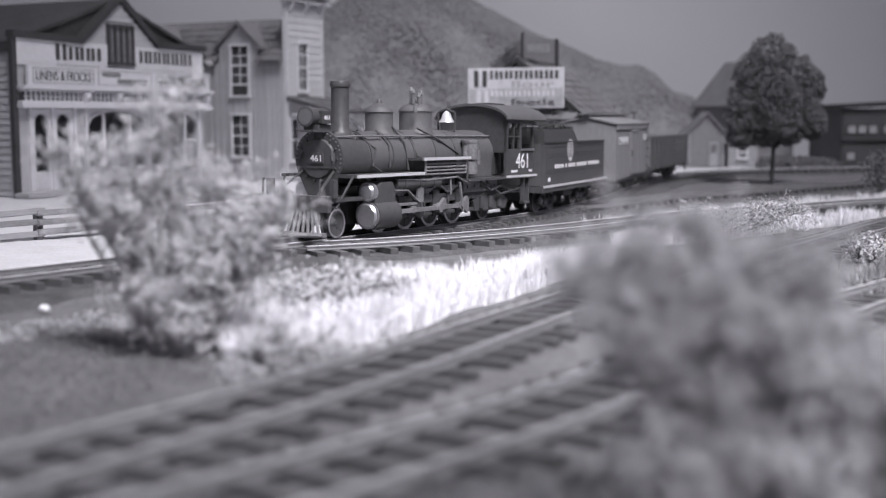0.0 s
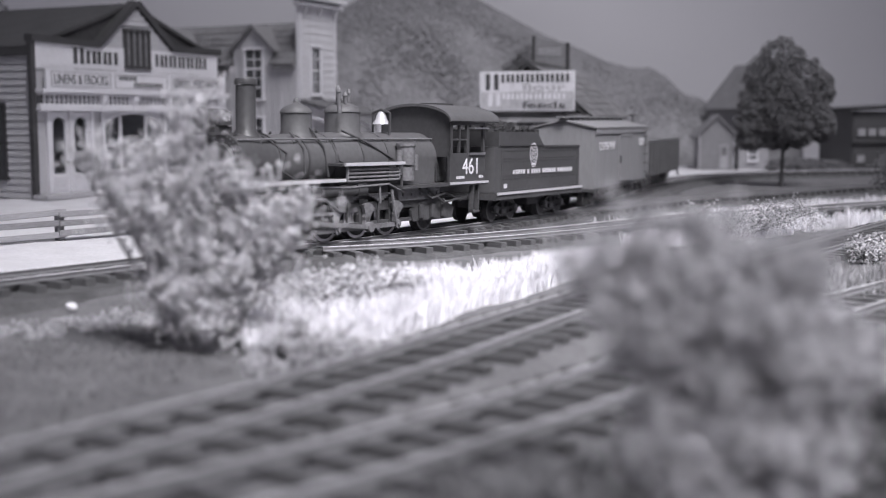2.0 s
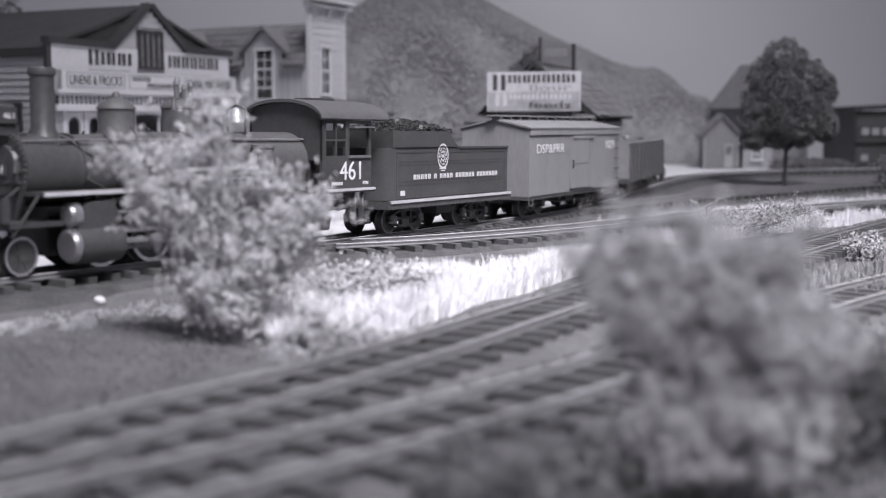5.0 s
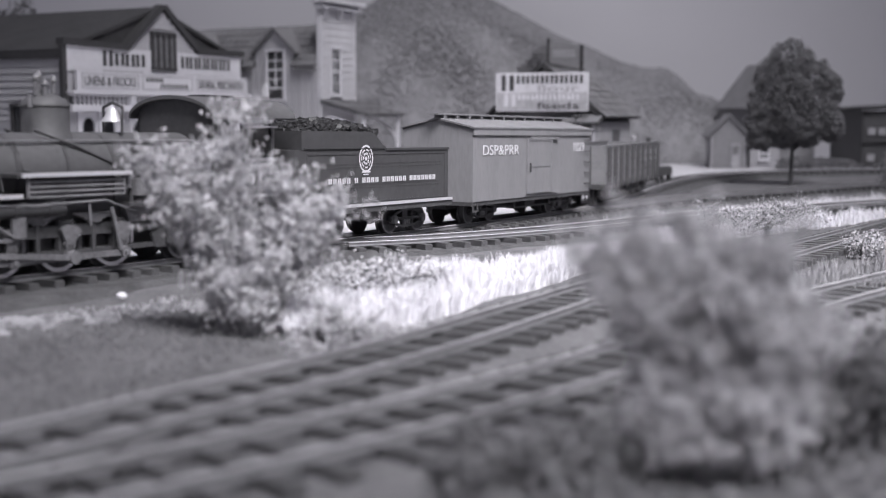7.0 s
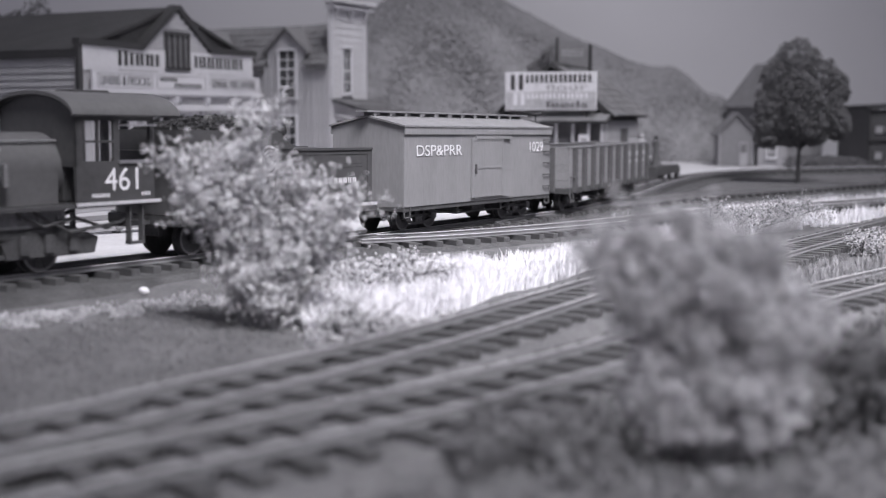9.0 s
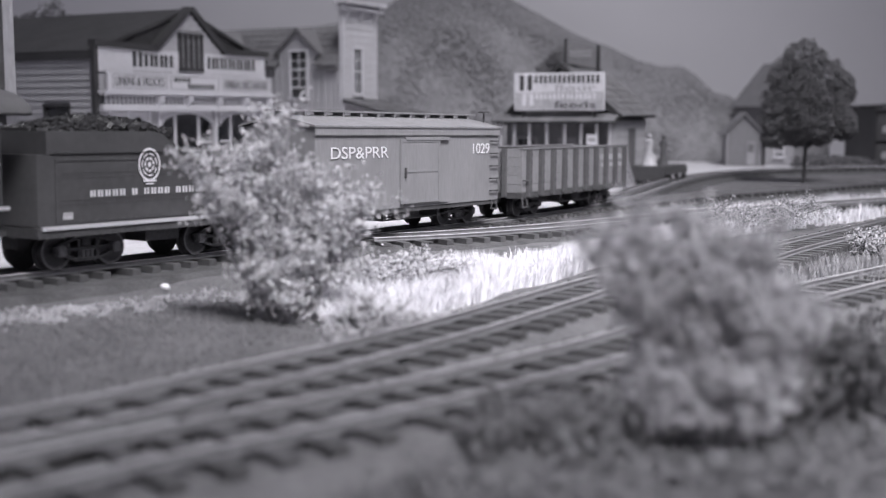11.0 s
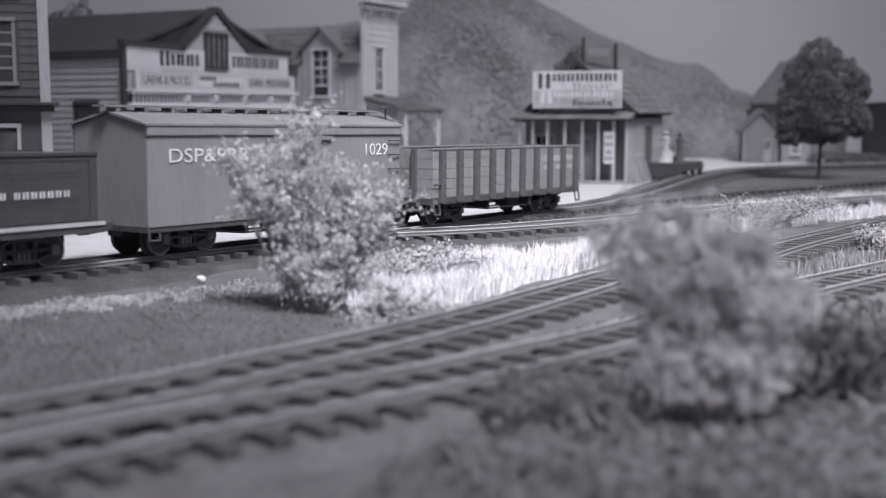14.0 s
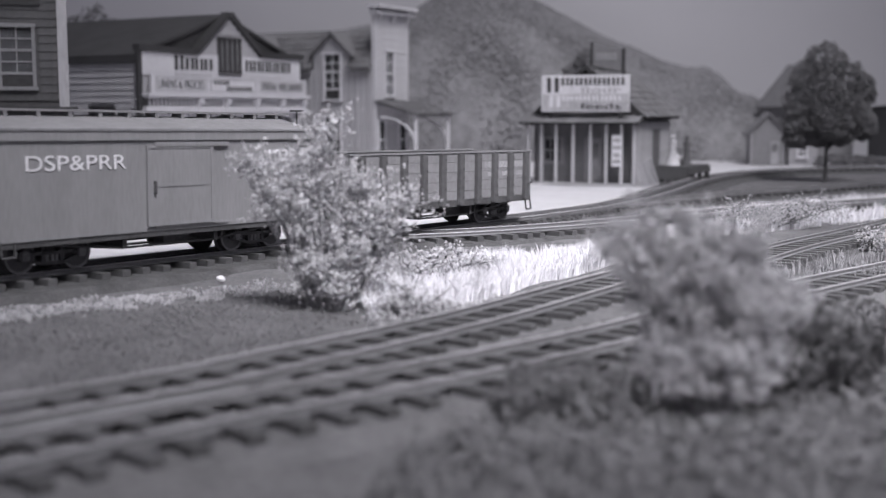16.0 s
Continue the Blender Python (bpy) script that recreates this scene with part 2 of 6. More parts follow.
def spline(points, step=2.0):
    """A smooth line through points of (x, y), in even steps, with its length along it."""
    p = [Vector(q) for q in points]
    p = [2 * p[0] - p[1], *p, 2 * p[-1] - p[-2]]
    fine = []
    for a, b, c, d in zip(p, p[1:], p[2:], p[3:]):
        for k in range(40):
            t = k / 40
            fine.append(0.5 * (2 * b + (c - a) * t + (2 * a - 5 * b + 4 * c - d) * t * t + (3 * b - a - 3 * c + d) * t ** 3))
    fine.append(p[-2])
    run = np.concatenate([[0], np.cumsum([(b - a).length for a, b in zip(fine, fine[1:])])])
    s = np.arange(0, run[-1], step)
    return np.stack([np.interp(s, run, [q.x for q in fine]), np.interp(s, run, [q.y for q in fine])], 1), s


MAIN, MAIN_S = spline([(-197.7, 72.6), (-153.6, 139.4), (-131.5, 172.7), (-87.4, 239.5), (-43.3, 306.2), (-21.3, 339.6), (-0.4, 373.7), (20.2, 408.0), (39.9, 442.8), (58.2, 478.4), (74.9, 514.7), (90, 555), (107, 605), (128, 660), (155, 715), (195, 765), (250, 800), (330, 828), (430, 850)])
MAIN_S = MAIN_S - MAIN_S[np.argmin(((MAIN - BASE) ** 2).sum(1))]
RAIL_Z = 4.0


def on_main(s):
    x, y = np.interp(s, MAIN_S, MAIN[:, 0]), np.interp(s, MAIN_S, MAIN[:, 1])
    return Vector((x, y, ground_z(x, y) + RAIL_Z))


def car_pose(s, xa, xb):
    """The pose of a car whose own zero is at s, with bogies at xa and xb along it; it heads down the line's length."""
    a, b = on_main(s - xa), on_main(s - xb)
    d = (b - a).normalized()
    rz, ry = math.atan2(d.y, d.x), -math.asin(d.z)
    m = Matrix.Rotation(rz, 4, "Z") @ Matrix.Rotation(ry, 4, "Y")
    m.translation = (a - d * xa) * MM
    return m


def side_gap(x, y):
    """How far a place lies to the near side of the main line."""
    k = np.argmin((MAIN[:, 0] - x) ** 2 + (MAIN[:, 1] - y) ** 2)
    a, b = MAIN[max(k - 1, 0)], MAIN[min(k + 1, len(MAIN) - 1)]
    d = (b - a) / np.linalg.norm(b - a)
    return (x - MAIN[k, 0]) * d[1] - (y - MAIN[k, 1]) * d[0]


def build_ground():
    xs = np.concatenate([np.arange(-900, -260, 40), np.arange(-260, 360, 4), np.arange(360, 1000, 40)])
    ys = np.concatenate([np.arange(-300, 60, 30), np.arange(60, 780, 5), np.arange(780, 1161, 30)])
    verts, faces, which = [], [], []
    for y in ys:
        for x in xs:
            n = noise.noise(Vector((x, y, 0)) * 0.05) * 0.7 + noise.noise(Vector((x, y, 3)) * 0.25) * 0.35
            verts.append((x * MM, y * MM, (ground_z(x, y) + n - 0.2) * MM))
    w = len(xs)
    for j in range(len(ys) - 1):
        for i in range(w - 1):
            faces.append((j * w + i, j * w + i + 1, (j + 1) * w + i + 1, (j + 1) * w + i))
            cx, cy = (xs[i] + xs[i + 1]) / 2, (ys[j] + ys[j + 1]) / 2
            gap = side_gap(cx, cy) + 3 * noise.noise(Vector((cx, cy, 9)) * 0.06)
            which.append(1 if gap < -11 and cx < 330 else 0)
    me = bpy.data.meshes.new("mesh")
    me.from_pydata(verts, [], faces)
    me.materials.append(M_DIRT)
    me.materials.append(M_SAND)
    me.polygons.foreach_set("material_index", which)
    me.polygons.foreach_set("use_smooth", [True] * len(faces))
    tagged(new("ground", me), "grey turf and dirt with pale sand beyond the main track", "ground", kind="structure")


def build_track(name, label, points, ballast=15.0, bed=None, lift=0.0, head=M_RAILTOP, fill=1.3):
    line, run = (points if isinstance(points, tuple) else spline(points))
    pts = [(x, y, ground_z(x, y) + lift) for x, y in line]
    t = thing(name, label, "railway track")
    bm = bmesh.new()
    sweep(bm, pts[::2], [(-ballast, -1.2), (-ballast + 4, fill), (ballast - 4, fill), (ballast, -1.2)])
    part("ballast_bed", bm, bed or M_BALLAST, t)
    for side in (-5.25, 5.25):
        bm = bmesh.new()
        sweep(bm, pts, [(side - 0.65, 2.8), (side - 0.65, 3.0), (side - 0.22, 3.15), (side - 0.22, 3.5), (side - 0.38, 3.62), (side - 0.38, 3.9), (side + 0.38, 3.9), (side + 0.38, 3.62), (side + 0.22, 3.5), (side + 0.22, 3.15), (side + 0.65, 3.0), (side + 0.65, 2.8)])
        rail = part("rail", bm, M_RAIL, t)
        bm = bmesh.new()
        sweep(bm, pts, [(side - 0.36, 3.9), (side - 0.26, 4.0), (side + 0.26, 4.0), (side + 0.36, 3.9)])
        part("rail_head", bm, head, rail)
    return t, line, run, pts


def lay_ties(t, line, run, pts, tie_len=21.0, pitch=6.4):
    rng = random.Random(len(line))
    shapes = []
    for k in range(3):
        bm = bmesh.new()
        box(bm, -tie_len / 2 + rng.uniform(-0.4, 0.4), tie_len / 2 + rng.uniform(-0.4, 0.4), -1.2 + rng.uniform(-0.1, 0.1), 1.2, 0.6, 2.85)
        shapes.append(mesh_of(bm, M_TIE, bevel=0.12))
    for s in np.arange(3, run[-1] - run[0], pitch):
        k = min(int(s / 2), len(line) - 2)
        d = line[k + 1] - line[k]
        o = bpy.data.objects.new("tie", rng.choice(shapes))
        scene.collection.objects.link(o)
        o.parent = t
        o.location = [line[k][0] * MM, line[k][1] * MM, (pts[k][2] + rng.uniform(-0.1, 0.05)) * MM]
        o.rotation_euler = (0, 0, math.atan2(d[1], d[0]) + math.pi / 2 + rng.uniform(-0.03, 0.03))


build_ground()
TRACKS = []
TRACKS.append((build_track("main_track", "weathered narrow gauge main track with shiny rail heads", (MAIN, MAIN_S), ballast=21.0), 21.0))
TRACKS.append((build_track("passing_track", "siding track with shiny rails beside the grass", [(-26, 322), (-2, 337), (25, 361), (47, 384), (97, 441), (151, 478), (184, 502), (260, 545), (360, 590)], lift=-0.4), 21.0))
TRACKS.append((build_track("yard_track", "dull yard track curving behind the passing track", [(12, 388), (33, 431), (58, 474), (88, 509), (120, 546), (161, 580), (234, 643), (320, 700), (420, 750)], lift=-0.6, head=M_RAIL), 21.0))
TRACKS.append((build_track("spur_track", "dull spur track between clumps of dry grass", [(64, 262), (88, 303), (118, 348), (149, 394), (185, 440), (240, 495), (330, 560)], lift=-0.4, head=M_RAIL), 21.0))
TRACKS.append((build_track("branch_track", "branch track with weathered ties and grey rails", [(-86, 62), (-66, 88), (-41, 112), (-29, 127), (-14, 148), (0.5, 171), (16, 199), (34, 231), (58, 270)], bed=M_ROADBED, fill=1.7, head=M_RAILDULL), 21.0))
TRACKS.append((build_track("branch_siding", "siding track diverging from the branch track", [(-70, 60), (-38, 93), (-26, 103.5), (-10, 117.5), (3, 131), (20, 151), (40, 178), (61, 205), (91, 240), (130, 283), (190, 340)], bed=M_ROADBED, fill=1.7, head=M_RAILDULL), 21.0))


# ---- the train ----
WHEELS = []  # (wheel, radius, turn at zero) for motions()
RODS = []  # (rod, crank radius, rest place)


def wheel(parent, x, y, r, width, spokes=True, name="wheel", face=None):
    """A flanged wheel with a hub; it turns about its own y axis."""
    bm = bmesh.new()
    cyl(bm, (0, -width / 2, 0), (0, width / 2, 0), r, seg=24)
    sgn = 1 if y > 0 else -1
    cyl(bm, (0, -sgn * width / 2, 0), (0, -sgn * (width / 2 + 0.35), 0), r + 0.7, seg=24)
    cyl(bm, (0, sgn * width / 2, 0), (0, sgn * (width / 2 + 0.3), 0), r * 0.28, seg=10)
    if spokes:
        for k in range(8):
            a = k * math.tau / 8
            box_at = bmesh.new()
            box(box_at, 0.2 * r, 0.82 * r, sgn * width / 2 - 0.05, sgn * (width / 2 + 0.15), -0.05 * r, 0.05 * r)
            bmesh.ops.rotate(box_at, verts=box_at.verts[:], cent=(0, 0, 0), matrix=Matrix.Rotation(a, 3, "Y"))
            tmp = bpy.data.meshes.new("tmp")
            box_at.to_mesh(tmp)
            box_at.free()
            bm.from_mesh(tmp)
            bpy.data.meshes.remove(tmp)
    w = part(name, bm, M_TRUCK, parent, smooth=True, at=(x, y, r))
    bm = bmesh.new()
    n, ring = 24, []
    for rr, yy in ((r * 0.86, sgn * (width / 2 + 0.02)), (r * 1.0, sgn * (width / 2 + 0.02)), (r * 1.0, sgn * (width / 2 + 0.1)), (r * 0.86, sgn * (width / 2 + 0.1))):
        ring.append([bm.verts.new((rr * math.cos(k * math.tau / n), yy, rr * math.sin(k * math.tau / n))) for k in range(n)])
    for a, b in zip(ring, ring[1:] + ring[:1]):
        for k in range(n):
            bm.faces.new((a[k], a[(k + 1) % n], b[(k + 1) % n], b[k]))
    part("tyre", bm, M_GEAR if face is None else face, w)
    WHEELS.append((w, r))
    return w


def freight_truck(car, x, width=7.2):
    """Arch-bar bogie under a car: bolster, two side frames, journal boxes, springs and four wheels."""
    bm = bmesh.new()
    box(bm, x - 1.2, x + 1.2, -width, width, 3.2, 6.2)
    tr = part("truck", bm, M_TRUCK, car, "black arch-bar truck", bevel=0.2)
    for sy in (-1, 1):
        y = sy * 7.4
        bm = bmesh.new()
        for pts in ([(-9, 4.6), (-3, 6.6), (3, 6.6), (9, 4.6)], [(-9, 3.9), (-3.2, 2.0), (3.2, 2.0), (9, 3.9)], [(-9, 4.2), (9, 4.2)]):
            for a, b in zip(pts, pts[1:]):
                prism(bm, [(x + a[0], a[1] - 0.35), (x + b[0], b[1] - 0.35), (x + b[0], b[1] + 0.35), (x + a[0], a[1] + 0.35)], "y", y - 0.5, y + 0.5)
        for dx in (-2.4, 2.4):
            box(bm, x + dx - 0.35, x + dx + 0.35, y - 0.5, y + 0.5, 1.9, 6.7)
        part("side_frame", bm, M_TRUCK, tr)
        bm = bmesh.new()
        for dx in (-1.2, 0, 1.2):
            cyl(bm, (x + dx, y, 2.3), (x + dx, y, 4.0), 0.5, seg=8)
        part("spring", bm, M_GEAR, tr)
        for dx in (-7.2, 7.2):
            bm = bmesh.new()
            box(bm, x + dx - 1.1, x + dx + 1.1, y - 0.6 if sy > 0 else y - 1.4, y + 1.4 if sy > 0 else y + 0.6, 2.9, 5.2)
            part("journal_box", bm, M_GEAR, tr, bevel=0.25)
    for dx in (-7.2, 7.2):
        for sy in (-1, 1):
            wheel(car, x + dx, sy * 5.6, 3.8, 1.6, spokes=False)
    return tr


def coupler(car, x, way, z=7.2):
    bm = bmesh.new()
    box(bm, min(x, x + way * 5), max(x, x + way * 5), -0.8, 0.8, z - 0.9, z + 0.9)
    prism(bm, [(x + way * 5, -1.6), (x + way * 7.4, -1.2), (x + way * 7.4, 0.4), (x + way * 6.2, 1.6), (x + way * 5, 1.0)], "z", z - 1.3, z + 1.3)
    part("coupler", bm, M_TRUCK, car, bevel=0.2)


def build_loco():
    t = thing("steam_locomotive", "black narrow gauge steam locomotive on the main track", "locomotive")
    # boiler and smokebox
    bm = bmesh.new()
    cyl(bm, (60, 0, 21), (93, 0, 20.7), 7.6, 7.0, seg=40)
    cyl(bm, (20, 0, 21), (60, 0, 21), 7.6, seg=40)
    box(bm, 22, 46, -7.55, 7.55, 12, 21)
    boiler = part("boiler", bm, M_BOILER, t, "graphite grey boiler with bands", smooth=True)
    for x, r in ((46, 7.75), (58, 7.75), (70, 7.5), (81, 7.3), (92, 7.2)):
        bm = bmesh.new()
        cyl(bm, (x - 0.35, 0, 20.95), (x + 0.35, 0, 20.95), r, seg=40)
        part("boiler_band", bm, M_BLACK, boiler, smooth=True)
    bm = bmesh.new()
    cyl(bm, (93, 0, 20.7), (106, 0, 20.7), 7.2, seg=40)
    cyl(bm, (106, 0, 20.7), (106.8, 0, 20.7), 7.2, 6.6, seg=40)
    smoke = part("smokebox", bm, M_BLACK, t, "sooty black smokebox", smooth=True)
    bm = bmesh.new()
    cyl(bm, (106.8, 0, 20.7), (107.6, 0, 20.7), 5.4, 5.0, seg=36)
    cyl(bm, (107.6, 0, 20.7), (108.2, 0, 20.7), 1.0, seg=12)
    for k in range(14):
        a = k * math.tau / 14
        cyl(bm, (106.8, 6.0 * math.cos(a), 20.7 + 6.0 * math.sin(a)), (107.4, 6.0 * math.cos(a), 20.7 + 6.0 * math.sin(a)), 0.32, seg=6)
    box(bm, 107.4, 107.9, -5.6, 5.6, 18.2, 18.7)
    part("smokebox_door", bm, M_BLACK, smoke, smooth=True)
    bm = bmesh.new()
    rim = [(7.7 * math.cos(a), 20.7 + 7.7 * math.sin(a)) for a in np.linspace(radians(-28), radians(208), 30)]
    prism(bm, rim + [(-3.4, 10.2), (-2.2, 9.4), (2.2, 9.4), (3.4, 10.2)], "x", 106.2, 106.9)
    part("front_plate", bm, M_BLACK, smoke, "riveted black front plate tapering downward", bevel=0.12)
    bm = bmesh.new()
    for a in np.linspace(radians(-28), radians(208), 26):
        cyl(bm, (106.9, 7.1 * math.cos(a), 20.7 + 7.1 * math.sin(a)), (107.15, 7.1 * math.cos(a), 20.7 + 7.1 * math.sin(a)), 0.22, seg=6)
    part("rivet", bm, M_GEAR, smoke)
    bm = bmesh.new()
    box(bm, 107.7, 108.3, -2.3, 2.3, 19.4, 22.2)
    plate = part("number_board", bm, M_BLACK, smoke, bevel=0.15)
    lettering("461", 1.7, 3.4, plate, at=(108.35, 0, 20.8), turn=(90, 0, 90))
    # stack, domes, bell, headlight
    bm = bmesh.new()
    lathe(bm, (97, 0, 0), [(3.6, 26.5), (3.3, 27.6), (2.5, 29.0), (2.45, 39.6), (2.75, 39.8), (2.85, 40.6), (2.6, 41.3), (1.9, 41.3), (1.8, 39.0)], 24)
    part("smokestack", bm, M_BLACK, t, "straight black smokestack", smooth=True)
    for x, r, top, name in ((77.5, 4.0, 34.8, "sand_dome"), (57.5, 4.9, 35.4, "steam_dome")):
        bm = bmesh.new()
        lathe(bm, (x, 0, 0), [(r + 0.9, 26.6), (r + 0.5, 27.8), (r, 28.6), (r, top - 1.6), (r + 0.25, top - 1.5), (r + 0.2, top - 1.1), (r - 0.7, top), (r - 2.6, top + 0.9), (0.8, top + 1.2), (0.7, top + 2.0), (0.3, top + 2.4)], 28)
        part(name, bm, M_BOILER, t, smooth=True)
    bm = bmesh.new()
    for x, y, h in ((60.5, 1, 40.5), (58.2, -1, 41.2), (56.2, 1.2, 40.2), (59, 2, 39.4)):
        cyl(bm, (x, y, 36), (x, y, h - 1.2), 0.55, seg=8)
        cyl(bm, (x, y, h - 1.2), (x, y, h), 0.8, 0.35, seg=8)
    part("safety_valve", bm, M_GEAR, t, smooth=True)
    bm = bmesh.new()
    cyl(bm, (64.5, 4.2, 33.5), (64.5, 4.2, 36), 0.55, seg=8)
    part("whistle", bm, M_GEAR, t)
    bm = bmesh.new()
    lathe(bm, (40.5, 1.2, 0), [(2.6, 30.9), (2.4, 31.3), (1.7, 32.2), (1.35, 33.5), (0.8, 34.2), (0.3, 34.5)], 20)
    bell = part("bell", bm, M_BELL, t, "polished bright bell", smooth=True)
    bm = bmesh.new()
    pipe(bm, [(40.5, -1.8, 28), (40.5, -1.8, 34), (40.5, 1.2, 35.1), (40.5, 4.2, 34), (40.5, 4.0, 28)], 0.35)
    part("bell_bracket", bm, M_BLACK, bell)
    bm = bmesh.new()
    cyl(bm, (105, 0, 31.6), (112.2, 0, 31.6), 2.3, seg=24)
    cyl(bm, (112.2, 0, 31.6), (112.8, 0, 31.6), 2.6, seg=24)
    box(bm, 104.5, 110.5, -2.2, 2.2, 28.2, 29.6)
    box(bm, 105.5, 109.5, -3.0, 3.0, 29.9, 33.1)
    head = part("headlight", bm, M_BLACK, t, smooth=True)
    bm = bmesh.new()
    cyl(bm, (112.8, 0, 31.6), (112.95, 0, 31.6), 2.1, seg=24)
    part("lens", bm, M_GLASSDARK, head)
    lettering("461", 1.2, 2.5, head, at=(107.5, 3.05, 31.4), turn=(90, 0, 180))
    bm = bmesh.new()
    box(bm, 103, 113, -2.6, 2.6, 27.6, 28.2)
    pipe(bm, [(105, 2.4, 28), (108.5, 5.5, 20)], 0.3)
    pipe(bm, [(105, -2.4, 28), (108.5, -5.5, 20)], 0.3)
    part("headlight_shelf", bm, M_BLACK, t)
    # cab
    bm = bmesh.new()
    for sy in (-1, 1):
        y0, y1 = sorted((sy * 11.4, sy * 12.2))
        box(bm, 0, 21, y0, y1, 14.0, 22.6)
        box(bm, 0, 21, y0, y1, 30.9, 32.6)
        for x0, x1 in ((0, 1.2), (9.6, 11.2), (19.4, 21)):
            box(bm, x0, x1, y0, y1, 22.6, 30.9)
        box(bm, 14.9, 15.5, y0, y1, 22.6, 30.9)
        box(bm, 11.2, 19.4, y0, y1, 26.4, 26.9)
    cabp = part("cab", bm, M_BLACK, t, "black cab with sash windows")
    arch = [(12.2 * math.cos(a), 32.4 + 4.4 * math.sin(a)) for a in np.linspace(0, math.pi, 15)]
    bm = bmesh.new()
    prism(bm, [(-12.2, 21.5), *reversed(arch), (12.2, 21.5)], "x", 20.3, 21.0)
    part("cab_front", bm, M_BLACK, cabp)
    roof = [(13.6 * math.cos(a), 32.2 + 5.0 * math.sin(a)) for a in np.linspace(0, math.pi, 17)]
    inner = [(13.2 * math.cos(a), 31.8 + 4.6 * math.sin(a)) for a in np.linspace(math.pi, 0, 17)]
    bm = bmesh.new()
    prism(bm, roof + inner, "x", -6.5, 22.8)
    part("cab_roof", bm, M_BOILER, cabp, "arched grey cab roof", smooth=True)
    bm = bmesh.new()
    box(bm, 4, 14, -3.2, 3.2, 36.7, 37.6)
    part("roof_hatch", bm, M_BLACK, cabp, bevel=0.3)
    bm = bmesh.new()
    box(bm, 0.6, 10, 12.2, 12.7, 22.0, 22.7)
    box(bm, 1.0, 9.8, 12.2, 14.2, 29.9, 30.3)
    part("arm_rest", bm, M_STEEL, cabp)
    bm = bmesh.new()
    box(bm, -1.0, 21.5, -12.6, 12.6, 13.0, 14.0)
    part("cab_floor", bm, M_BLACK, cabp)
    for y in (12.8, -12.8):
        bm = bmesh.new()
        box(bm, -1.0, 21.5, y - 0.25, y + 0.25, 13.4, 14.1)
        part("edge_strip", bm, M_SILVER, cabp, "bright silver running board edge")
    lettering("461", 4.8, 9.0, cabp, at=(9.2, 12.25, 18.7), turn=(90, 0, 180))
    bm = bmesh.new()
    bars(bm, 6, 12.6, 17.4, 12.2, 12.3, 15.0, 15.8)
    bars(bm, 3, 1.4, 4.0, 12.2, 12.3, 15.0, 15.8)
    part("lettering", bm, M_LETTER, cabp)
    # running boards
    for sy in (-1, 1):
        bm = bmesh.new()
        y0, y1 = sorted((sy * 6.5, sy * 12.2))
        box(bm, 73, 107, y0, y1, 15.8, 16.6)
        box(bm, 46, 74, y0, y1, 19.8, 20.5)
        box(bm, 21, 46, y0, y1, 13.0, 13.8)
        rb = part("running_board", bm, M_BLACK, t)
        for x0, x1, z in ((73, 107, 16.2), (45.5, 73, 20.2)):
            bm = bmesh.new()
            box(bm, x0, x1, sy * 12.45 - 0.25, sy * 12.45 + 0.25, z - 0.4, z + 0.45)
            part("edge_strip", bm, M_SILVER, rb, "bright silver running board edge")
        bm = bmesh.new()
        for z in (15.8, 16.8, 17.8, 18.8):
            pipe(bm, [(47, sy * 11.6, z), (71, sy * 11.6, z)], 0.33)
        for x in (47, 71):
            pipe(bm, [(x, sy * 11.6, 15.8), (x, sy * 11.6, 19.8)], 0.4)
        part("cooling_pipe", bm, M_GEAR, t)
        bm = bmesh.new()
        pipe(bm, [(44, sy * 10.5, 13.4), (44, sy * 10.5, 20), (45.8, sy * 11.5, 20.2)], 0.4)
        pipe(bm, [(107, sy * 11, 16.2), (112, sy * 9, 8)], 0.35)
        part("bracket", bm, M_BLACK, t)
        # handrail
        bm = bmesh.new()
        zz, yy = 26.8, sy * 5.9
        pipe(bm, [(21, yy, zz), (60, yy, zz), (96, yy * 0.95, zz - 0.1), (106, yy * 0.8, zz - 0.4)], 0.25)
        for x in (30, 44, 58, 72, 86, 98):
            cyl(bm, (x, yy * 0.9, zz - 1.4), (x, yy, zz), 0.22, seg=6)
        part("handrail", bm, M_GEAR, t)
        bm = bmesh.new()
        pipe(bm, [(64, sy * 4.5, 29), (56, sy * 6.6, 26), (45, sy * 7.9, 21.4)], 0.35)
        pipe(bm, [(84, sy * 3, 28.4), (83, sy * 6.6, 24.4), (83.5, sy * 7.5, 18)], 0.3)
        pipe(bm, [(69.5, sy * 5.5, 26.6), (69, sy * 7.6, 21), (64, sy * 8.0, 19.8)], 0.3)
        pipe(bm, [(96, sy * 4, 27.5), (90, sy * 7, 23.2), (92, sy * 7.4, 18.6), (88, sy * 8, 16.6)], 0.3)
        pipe(bm, [(77, sy * 3.9, 29.6), (75, sy * 6.9, 24.8), (74, sy * 7.8, 17)], 0.3)
        part("piping", bm, M_BLACK, t)
        # air pump and turret ahead of the cab
        bm = bmesh.new()
        for z0, z1, r in ((19.6, 24.8, 2.6), (24.8, 25.6, 2.9), (15.2, 19, 2.3), (19, 19.6, 1.2)):
            cyl(bm, (40.5, sy * 9.6, z0), (40.5, sy * 9.6, z1), r, seg=18)
        cyl(bm, (44.8, sy * 10.2, 16.8), (44.8, sy * 10.2, 23.6), 0.9, seg=10)
        cyl(bm, (36.4, sy * 10.2, 18), (36.4, sy * 10.2, 22.4), 0.7, seg=10)
